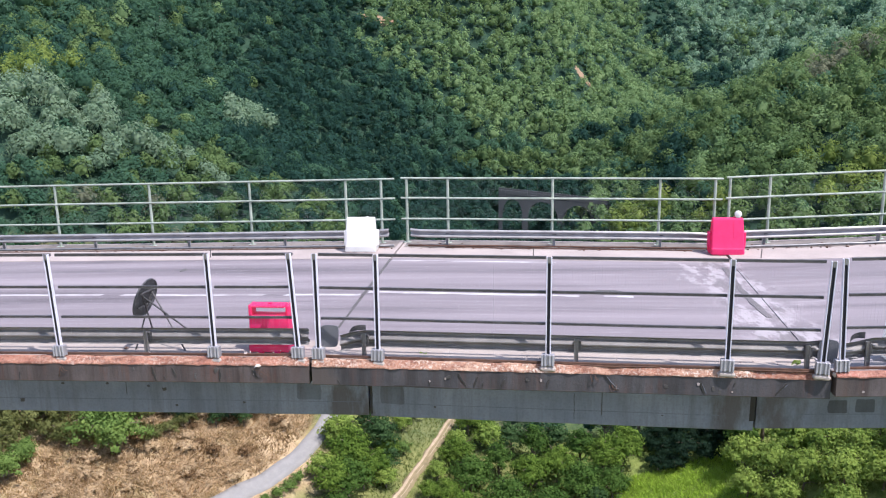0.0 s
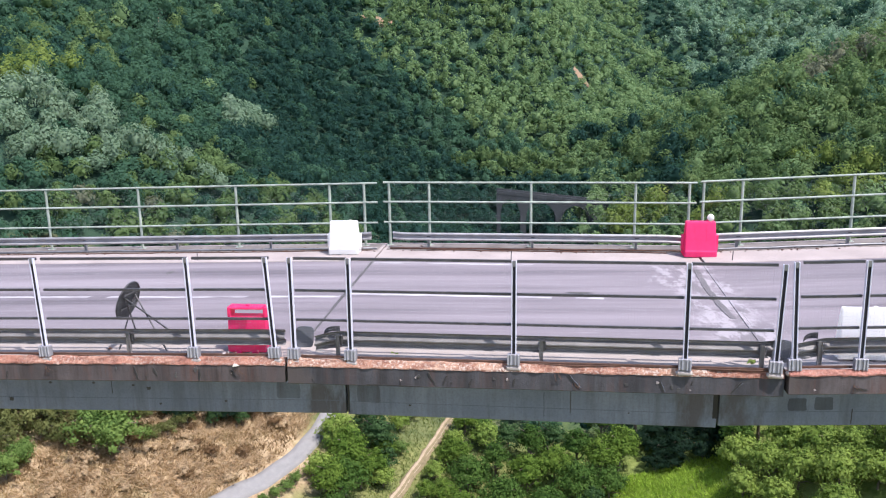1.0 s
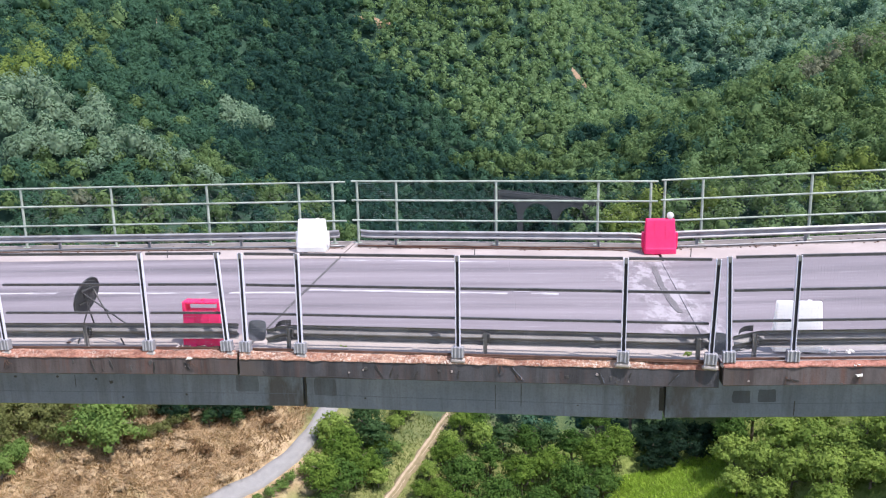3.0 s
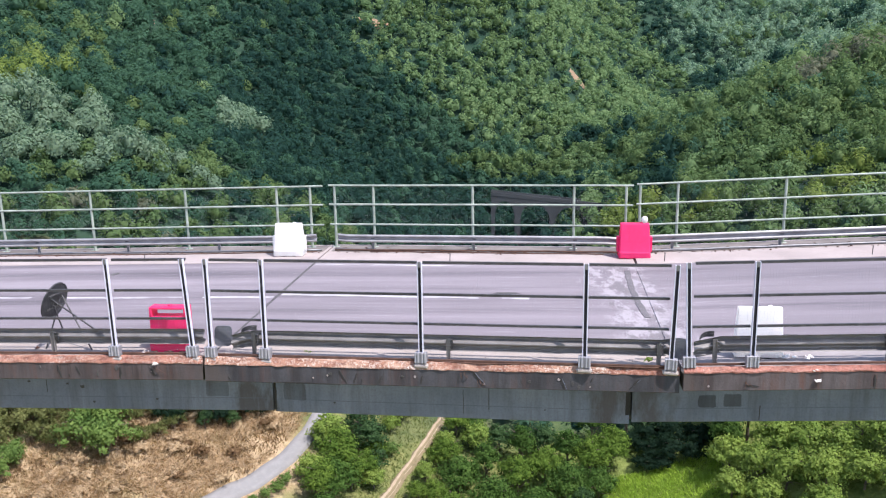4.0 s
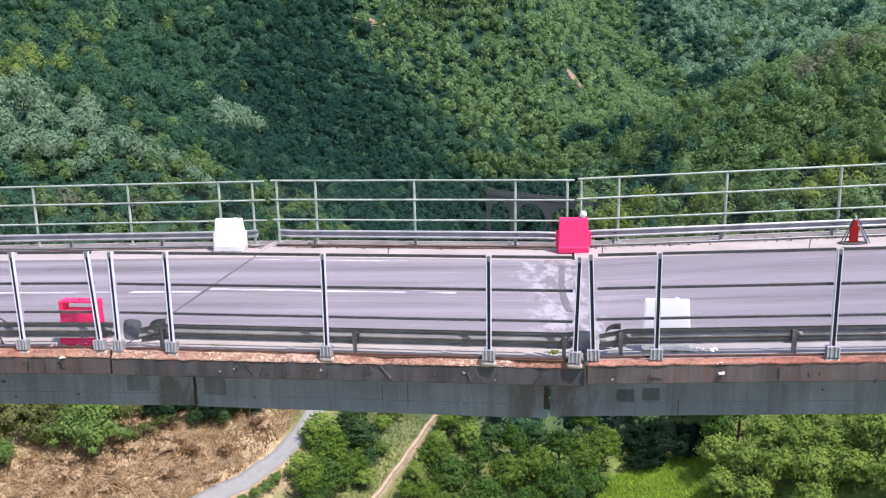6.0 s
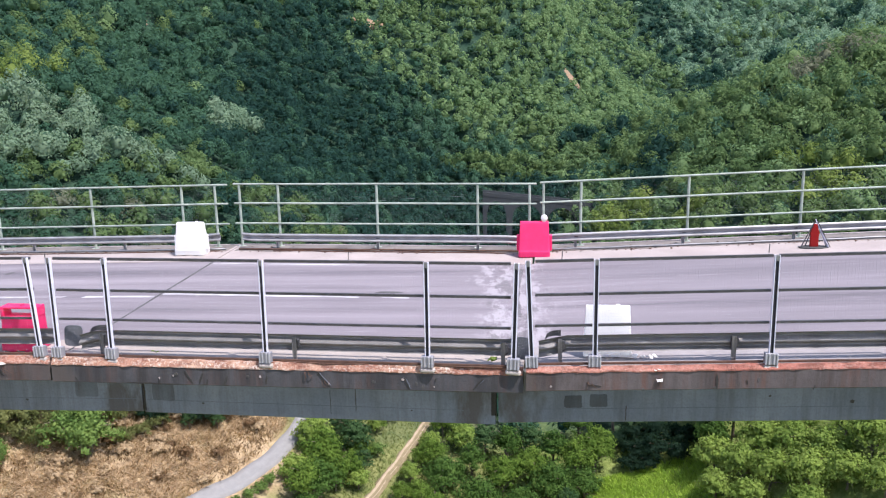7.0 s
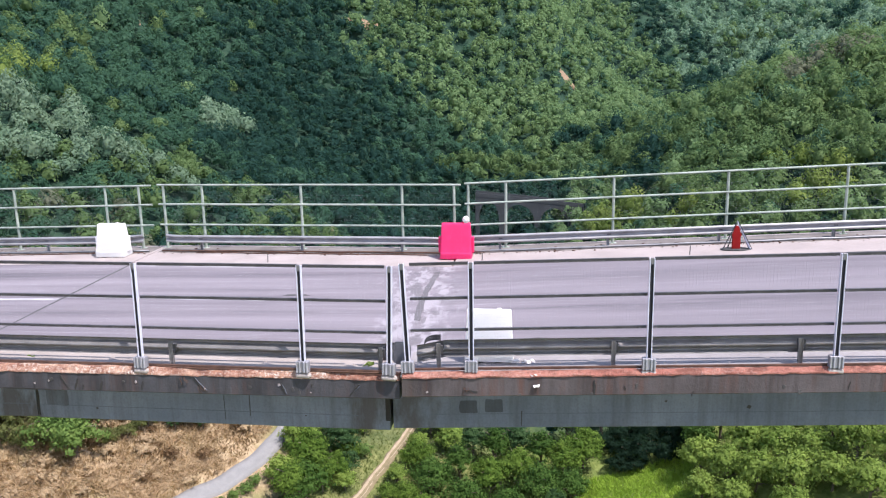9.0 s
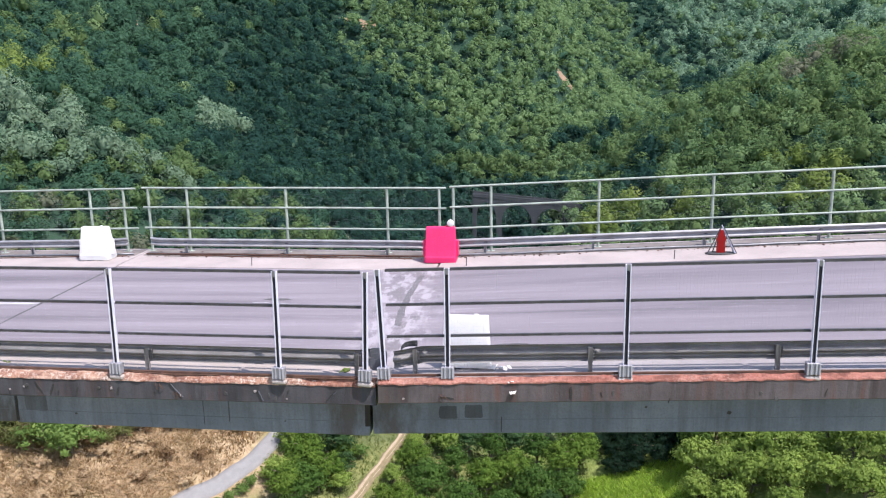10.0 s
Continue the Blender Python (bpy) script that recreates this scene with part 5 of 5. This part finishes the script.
for _ in range(400):
    x, y = _r.uniform(-11, 63), _r.uniform(94, 131)
    clearing = 21 < x < 40 and y < 127
    track = x < -13 + (y - 117) * 0.4 + 4.5
    if not clearing and not track and y > 121 - 0.9 * max(0.0, x - 30) - 16 and all((x - p[1]) ** 2 + (y - p[2]) ** 2 > 6.5 for p in PLANT) and len(PLANT) < 184:
        PLANT.append((_r.choice(("bush", "bush", "scrub", "round", "broad")) if x < 38 else _r.choice(("scrub", "olive", "olive", "bush")), x, y, _r.uniform(0.55, 0.9) if _r.random() < 0.5 else _r.uniform(0.9, 1.15)))
for i, (k, x, y, s) in enumerate(PLANT):
    s *= 1.0 if k in ("bush", "scrub", "shade_shrub", "dead", "tussock") else 1.08
    t = copy_thing(TREES[k], pose(x, y, ground_z(x, y) - 0.15 * s, 0, 0, (i * 137.5) % 360))
    t.scale = (s * (0.94 + 0.12 * ((i * 7) % 10) / 10), s, s * (0.92 + 0.16 * ((i * 3) % 10) / 10))
    tagged(t, TREE_LABEL[k], "bush" if k in ("bush", "scrub", "shade_shrub", "dead", "tussock") else "tree", "valley trees")
for root in TREES.values():
    for o in (*root.children_recursive, root):
        bpy.data.objects.remove(o)


# ---- grass of the banks ----
def blades(n, x0, x1, y0, y1, tall, keep, seed, loose=0.5):
    g = np.random.default_rng(seed)
    x, y = g.uniform(x0, x1, n), g.uniform(y0, y1, n)
    ok = keep(x, y)
    x, y = x[ok], y[ok]
    z = heights(x, y)
    n = len(x)
    a = g.uniform(0, math.tau, n)
    w, h = g.uniform(0.04, 0.11, n), tall * g.uniform(0.5, 1.2, n)
    lean = g.normal(0, loose, (n, 2)) * h[:, None]
    p = np.stack([x, y, z - 0.1], 1)
    side = np.stack([np.cos(a) * w, np.sin(a) * w, 0 * a], 1)
    top = p + np.concatenate([lean, h[:, None]], 1)
    return np.stack([p - side, p + side, top + side * 0.35, top - side * 0.35], 1).reshape(-1, 3)


def off_lane(x, y):
    lx = np.interp(y, [83, 94.3, 101.4, 107, 113, 118.5, 124.5, 136], [-56, -46.3, -40, -36, -32.9, -31, -29.6, -27])
    return x < lx - 2.6


def clumped(x, y):
    return np.sin(x * 0.9 + 2 * np.sin(y * 0.7)) * np.sin(y * 1.1 + 1.5 * np.sin(x * 0.5)) > -0.35


tagged(leaf_object("dry_grass", blades(60000, -82, -29, 84, 126, 0.55, lambda x, y: off_lane(x, y) & clumped(x, y), 3, 0.7), STRAW), "dry straw-coloured grass on the road bank", "dry grass", kind="stuff")
def brushy(x, y):
    return off_lane(x, y) & (np.sin(x * 0.33 + 1.7 * np.sin(y * 0.29)) * np.sin(y * 0.41 + 1.2 * np.sin(x * 0.23)) > 0.12)


tagged(leaf_object("dry_brush", blades(11000, -82, -29, 86, 126, 0.9, brushy, 6, 0.5), BRUSH), "brown dried brush scattered on the road bank", "dry brush", kind="stuff")
tagged(leaf_object("dead_stalks", blades(20000, -70, -30, 86, 125, 1.3, lambda x, y: off_lane(x, y) & (np.sin(x * 0.33 + 1.7 * np.sin(y * 0.29)) * np.sin(y * 0.41 + 1.2 * np.sin(x * 0.23)) < 0.35), 8, 1.1), STALK), "pale tangled dead stalks on the road bank", "dead stalks", kind="stuff")
tagged(leaf_object("fresh_grass", blades(22000, 20, 40, 104, 124, 0.7, lambda x, y: y < 121 + 0 * x, 4), GRASS), "sunlit bright green grass in a clearing", "grass", kind="stuff")
tagged(leaf_object("fresh_grass", blades(14000, -24, 24, 100, 134, 0.6, lambda x, y: np.abs(x - np.interp(y, [p[1] for p in TRACK], [p[0] for p in TRACK])) > 0.75, 5), DRY_GRASS), "half-dry olive grass beside the dirt track", "grass", kind="stuff")


# ---- things on the deck ----
def make_barrier(material, slot, label, grooves=True, lugs=True):
    """A water-filled road barrier unit: flared foot, tapering body, side lugs, optional slot near the top."""
    root = empty("road_barrier")
    bm = bmesh.new()
    prof = [(0.285, 0.03), (0.285, 0.16), (0.262, 0.20), (0.20, 0.42), (0.095, 0.86), (0.075, 0.90)]
    w0 = 0.385 if slot else 0.415

    def section(x, k):
        return [(x, -d * k, z) for d, z in prof] + [(x, d * k, z) for d, z in prof[::-1]]
    if slot:
        # body below the slot, two cheeks beside it and a bar over it
        low = [(0.235, 0.03), (0.235, 0.20), (0.215, 0.24), (0.16, 0.42), (0.146, 0.705)]
        ring = lambda x: [(x, -d, z) for d, z in low] + [(x, d, z) for d, z in low[::-1]]
        loft(bm, [ring(-w0 + 0.01), ring(w0 - 0.01)])
        for a, b in ((-w0, -w0 + 0.062), (w0 - 0.062, w0)):
            box(bm, (a, -0.142, 0.69), (b, 0.142, 0.90), 0.01)
        box(bm, (-w0 + 0.055, -0.132, 0.852), (w0 - 0.08, 0.132, 0.898), 0.01)
    else:
        lean = lambda x, k: [(px * (1.06 - 0.13 * z), y, z) for px, y, z in section(x, k)]
        loft(bm, [lean(-w0, 0.9), lean(-w0 + 0.03, 1.0), lean(w0 - 0.03, 1.0), lean(w0, 0.9)])
    bmesh.ops.recalc_face_normals(bm, faces=bm.faces[:])
    bmesh.ops.bevel(bm, geom=[e for e in bm.edges if e.is_manifold and e.calc_face_angle(0) > 0.5], offset=0.008, segments=1, affect="EDGES")
    part("body", bm, material, root)
    for k in (-1, 1):
        if lugs and not slot:
            bm = bmesh.new()
            box(bm, (k * (w0 + 0.02) - 0.055, -0.09, 0.16), (k * (w0 + 0.02) + 0.055, 0.09, 0.56), 0.015)
            part("side_lug", bm, material, root)
        bm = bmesh.new()
        box(bm, (k * 0.16 - 0.06, -0.25, 0.0), (k * 0.16 + 0.06, 0.25, 0.05), 0.008)
        part("foot", bm, RUBBER if not slot and material is WHITE else material, root)
    if grooves:
        # two upright ribs that follow the sloping face
        z0, z1 = 0.44, 0.70 if slot else 0.84
        d0, d1 = (0.158, 0.147) if slot else (0.196, 0.100)
        for k in (-0.15, 0.15):
            bm = bmesh.new()
            loft(bm, [[(k - 0.013, -d - 0.006, z), (k + 0.013, -d - 0.006, z), (k + 0.013, -d + 0.03, z), (k - 0.013, -d + 0.03, z)] for d, z in ((d0, z0), (d1, z1))])
            bmesh.ops.recalc_face_normals(bm, faces=bm.faces[:])
            part("rib", bm, material, root)
    bm = bmesh.new()
    tube(bm, (0.0 if slot else 0.18, 0, 0.89), (0.0 if slot else 0.18, 0, 0.925), 0.04, sides=10)
    part("filler_cap", bm, material, root)
    return tagged(root, label, "road barrier", "plastic road barriers")


def stand(ob, length, x, s, h, turn=0.0, tall=1.0):
    ob.matrix_world = pose(*at_deck(length, x, s, h), 0, 0, turn)
    ob.scale.z = tall
    return ob


stand(make_barrier(WHITE, False, "white plastic road barrier on the far kerb", False), "west", -5.24, 8.98, 0.0, -1, 1.07)
far_red = stand(make_barrier(RED, False, "red plastic road barrier with a white lamp, on the far kerb"), "middle", 4.74, 9.0, 0.0, -3, 1.1)
bm = bmesh.new()
bmesh.ops.create_uvsphere(bm, u_segments=16, v_segments=10, radius=0.095, matrix=pose(0.27, 0.0, 0.985))
tube(bm, (0.27, 0, 0.88), (0.27, 0, 0.93), 0.05, sides=10)
part("lamp", bm, LAMP_WHITE, far_red, "round white warning lamp", smooth=True)
stand(make_barrier(RED, True, "red plastic road barrier with a slot, beside the guard rail"), "west", -5.15, 0.75, -0.165, -2)
stand(make_barrier(WHITE, False, "white plastic road barrier beside the guard rail", False, False), "east", 6.22, 0.76, -0.16, -4, 1.07).scale.y = 0.55


def round_sign():
    """A round road sign on a folding stand, seen from behind."""
    root = tagged(empty("road_sign"), "round road sign on a folding stand, dark grey back", "road sign")
    c = Vector((0, 0, 0.98))
    front = Vector((-0.945, 0.12, 0.30)).normalized()
    m = Matrix.Translation(c) @ front.to_track_quat("Z", "Y").to_matrix().to_4x4()
    bm = bmesh.new()
    rows = []
    for r, z in ((0.02, -0.004), (0.36, -0.004), (0.385, -0.022), (0.40, -0.018), (0.40, 0.01), (0.02, 0.012)):
        rows.append([m @ Vector((r * math.cos(k * math.tau / 40), r * math.sin(k * math.tau / 40), z)) for k in range(40)])
    loft(bm, rows)
    bmesh.ops.recalc_face_normals(bm, faces=bm.faces[:])
    part("disc", bm, SIGN_BACK, root, "dark grey sign disc")
    for z in (-0.14, 0.16):
        a, b = m @ Vector((-0.24, z, -0.03)), m @ Vector((0.24, z, -0.03))
        part("bracket", tube(bmesh.new(), a, b, 0.018, sides=6), STEEL_DARK, root)
    hips = [m @ Vector((-0.17, 0.10, -0.03)), m @ Vector((0.17, 0.10, -0.03))]
    for hip, foot in zip(hips, (Vector((-0.20, -0.16, 0.0)), Vector((0.02, 0.30, 0.0)))):
        part("front_leg", tube(bmesh.new(), hip, foot, 0.016, sides=6), STEEL_DARK, root)
    feet = [Vector((0.80, -0.22, 0.0)), Vector((1.0, 0.30, 0.0))]
    for hip, foot in zip(hips, feet):
        part("back_leg", tube(bmesh.new(), hip, foot, 0.016, sides=6), STEEL_DARK, root)
    bm = bmesh.new()
    tube(bm, hips[0].lerp(feet[0], 0.72), hips[1].lerp(feet[1], 0.72), 0.012, sides=6)
    tube(bm, Vector((0.22, -0.18, 0.24)), hips[0].lerp(feet[0], 0.72), 0.010, sides=6)
    part("brace", bm, STEEL_DARK, root)
    return root


stand(round_sign(), "west", -7.62, 0.84, -0.165)


def triangle_sign():
    """A folding tripod warning sign seen from its side, red back and dark legs, on a flat rubber base."""
    root = tagged(empty("warning_sign"), "folding triangular red warning sign on a flat dark rubber base", "warning sign")
    bm = bmesh.new()
    ring = lambda z, k: [(0.50 * k * math.cos(a * math.tau / 32), 0.24 * k * math.sin(a * math.tau / 32), z) for a in range(32)]
    loft(bm, [ring(0.0, 1.0)[::-1], ring(0.03, 1.0)[::-1], ring(0.045, 0.94)[::-1]])
    bmesh.ops.recalc_face_normals(bm, faces=bm.faces[:])
    part("base", bm, RUBBER, root, "flat black rubber base")
    apex = Vector((0.0, 0, 0.98))
    part("leg", tube(bmesh.new(), apex, (-0.44, -0.06, 0.04), 0.017, sides=6), STEEL_DARK, root)
    part("leg", tube(bmesh.new(), apex, (-0.22, 0.16, 0.04), 0.017, sides=6), STEEL_DARK, root)
    part("strut", tube(bmesh.new(), (-0.26, -0.035, 0.40), (0.20, 0, 0.42), 0.012, sides=6), STEEL_DARK, root)
    bm = bmesh.new()
    n = Vector((0.9, 0, 0.42)).normalized()
    tri = [apex + Vector((0, 0, 0.03)), Vector((0.44, -0.13, 0.05)), Vector((0.44, 0.13, 0.05))]
    loft(bm, [[p + n * 0.012 for p in tri], [p - n * 0.012 for p in tri]])
    bmesh.ops.recalc_face_normals(bm, faces=bm.faces[:])
    part("panel", bm, ZINC_PALE, root, "pale metal sign plate seen on edge")
    part("panel_edge", tube(bmesh.new(), apex + Vector((0.06, -0.03, -0.04)), (0.49, -0.14, 0.04), 0.013, sides=6), STEEL_DARK, root, "dark folded rim")
    bm = bmesh.new()
    sec = lambda z, w: [(-w, -0.05, z), (w, -0.05, z), (w, 0.05, z), (-w, 0.05, z)]
    loft(bm, [sec(0.05, 0.13), sec(0.46, 0.125), sec(0.50, 0.15), sec(0.84, 0.045)])
    bmesh.ops.recalc_face_normals(bm, faces=bm.faces[:])
    part("red_body", bm, SIGN_RED, root, "red reflective body")
    return root


warning = stand(triangle_sign(), "east", 12.14, 8.66, 0.0)
warning.scale = (0.79, 0.79, 0.76)

# short pins on the far kerb, loose cables and rubble
for length, x in (("east", 5.5), ("east", 10.9), ("middle", -0.4), ("west", -9.4)):
    p = part("kerb_pin", tube(bmesh.new(), (0, 0, 0), (0.01, 0, 0.24), 0.012, sides=6), STEEL_DARK)
    tagged(p, "short dark steel pin standing on the kerb", "steel pin", "kerb pins")
    stand(p, length, x, 8.25, 0.0)


def cable(length, x0, x1, s, h, r, material, seed, name, label):
    bm = bmesh.new()
    n = max(6, int((x1 - x0) * 2))
    pts = [at_deck(length, x0 + (x1 - x0) * i / n, s + 0.06 * noise.noise((i * 0.35, seed, 0)), h + r + 0.03 * abs(noise.noise((i * 0.3, seed, 5)))) for i in range(n + 1)]
    pipe(bm, pts, r, 6)
    return tagged(part(name, bm, material, smooth=True), label, name.replace("_", " "), "loose lines along the kerb")


cable("west", -22, -4.4, 9.42, 0.02, 0.03, ZINC, 1.0, "steel_pipe", "grey pipe lying along the far kerb")
cable("middle", -4.0, 4.4, 9.40, 0.02, 0.026, RUSTY, 2.0, "steel_pipe", "rusty pipe lying along the far kerb")
cable("east", 4.9, 24, 9.40, 0.02, 0.03, ZINC, 3.0, "steel_pipe", "grey pipe lying along the far kerb")
cable("middle", -2.9, 3.9, 9.25, 0.01, 0.016, RUSTY, 4.0, "cable", "loose rusty cable on the far kerb")
cable("west", -22, -4.5, 9.22, 0.01, 0.014, RUSTY, 6.0, "cable", "loose rusty cable on the far kerb")
cable("west", -22, -4.4, 0.17, -0.105, 0.012, RUSTY, 7.0, "cable", "rusty cable along the near kerb")
cable("middle", -4.0, 4.6, 0.17, -0.105, 0.012, RUSTY, 8.0, "cable", "rusty cable along the near kerb")
cable("east", 4.9, 24, 0.17, -0.105, 0.012, RUSTY, 9.0, "cable", "rusty cable along the near kerb")


def rubble(bm, length, x, s, h, size, r):
    p = at_deck(length, x, s, h)
    q = [Vector((r.uniform(-1, 1), r.uniform(-1, 1), r.uniform(-0.4, 0.8))) * size for _ in range(9)]
    vs = [bm.verts.new(p + v) for v in q]
    bmesh.ops.convex_hull(bm, input=vs)


r = random.Random(5)
for length, a, b in (("west", -14, -4.3), ("middle", -4.1, 4.6), ("east", 4.9, 15)):
    bm = bmesh.new()
    for k in range(int((b - a) * (16 if length == "middle" else 8))):
        x = r.uniform(a, b)
        near = r.random() < 0.6
        s = edge_of(length, x) + r.uniform(0.10, 0.30) if near else r.uniform(8.9, 9.6)
        rubble(bm, length, x, s, -0.022 if near else 0.005, r.uniform(0.006, 0.02), r)
    tagged(part("rubble", bm, KERB), "crumbs of broken concrete along the kerbs", "rubble", kind="stuff")
# dirt washed against the far guard rail
LITTER_DIRT = make_concrete("dirt_and_leaf_litter", (0.105, 0.090, 0.082), (0.235, 0.208, 0.190))
for length, a, b in (("west", -22.0, -4.35), ("middle", -4.1, 4.6), ("east", 4.9, 26.0)):
    bm = run_profile(bmesh.new(), length, a, b, [(9.32, 0.011), (9.32, 0.019), (10.2, 0.027), (10.2, 0.019)], 0.15, lambda x, s, h: (s + (0.16 * noise.noise((x * 1.1, 2, 2)) + 0.07 * noise.noise((x * 5, 2, 7)) if s < 9.5 else 0.0), h))
    tagged(part("dirt_strip", bm, LITTER_DIRT), "brown dirt and leaf litter along the far guard rail", "dirt", kind="stuff")
r2 = random.Random(8)
for length, a, b in (("west", -16, -4.4), ("middle", -4.0, 4.4), ("east", 5.0, 17)):
    bm = bmesh.new()
    for k in range(int((b - a) * 22)):
        rubble(bm, length, r2.uniform(a, b), r2.uniform(9.15, 9.85), 0.012, r2.uniform(0.010, 0.045), r2)
    tagged(part("kerb_debris", bm, RUSTY), "dark leaf litter and rusty debris along the far kerb", "debris", kind="stuff")
for length, x, s, h, size, m, lab in (("east", 6.95, 0.14, 0.0, 0.075, WHITE, "crumpled white plastic scrap on the kerb"), ("east", 6.65, 0.62, -0.15, 0.09, WHITE, "crumpled white plastic scrap on the gutter"), ("east", 6.85, 0.60, -0.15, 0.06, WHITE, "crumpled white plastic scrap on the gutter"),
                                      ("east", 7.02, -0.06, -0.17, 0.045, WHITE, "small white scrap on the rusty edge"), ("east", 7.08, -0.10, -0.34, 0.05, WHITE, "white scrap snagged on the fascia"), ("middle", 4.12, 0.22, 0.0, 0.085, LEAF_YELLOW, "small yellow-green weed at the kerb"), ("west", -5.18, -0.01, -0.24, 0.05, WHITE, "pale scrap snagged on the rusty edge"),
                                      ("middle", -2.2, 0.2, 0.0, 0.05, LEAF_YELLOW, "small dry weed at the kerb"), ("west", -5.4, 0.1, -0.03, 0.05, KERB, "loose pale stone on the rusty edge"), ("west", -8.0, 0.66, -0.15, 0.05, RUSTY, "rusty bolt bundle on the gutter")):
    bm = bmesh.new()
    for k in range(4):
        rubble(bm, length, x + r.uniform(-size, size), s + r.uniform(-size, size) * 0.5, h + size * 0.3, size * r.uniform(0.5, 0.9), r)
    tagged(part("litter", bm, m), lab, "litter", "litter on the kerb")


# torn reinforcement hanging from the outer edge
for k, (length, x, h) in enumerate((("west", -5.18, -0.27), ("middle", 0.75, -0.24), ("middle", 1.12, -0.40), ("east", 5.9, -0.34), ("west", -8.9, -0.27))):
    root = tagged(empty("torn_rebar"), "torn rusty reinforcement wires hanging from the concrete edge", "rebar", "torn reinforcement")
    for i in range(4):
        p = at_deck(length, x + r.uniform(-0.07, 0.07), edge_of(length, x) - 0.004, h)
        drop, side = r.uniform(0.06, 0.2), r.uniform(-0.1, 0.14)
        bm = bmesh.new()
        prev = p
        for f in (0.3, 0.65, 1.0):
            q = p + Vector((side * f * f, -0.035 * math.sin(f * 3.0), -drop * f))
            tube(bm, prev, q, 0.004, 0.003, 5)
            prev = q
        part("wire", bm, RUSTY, root)
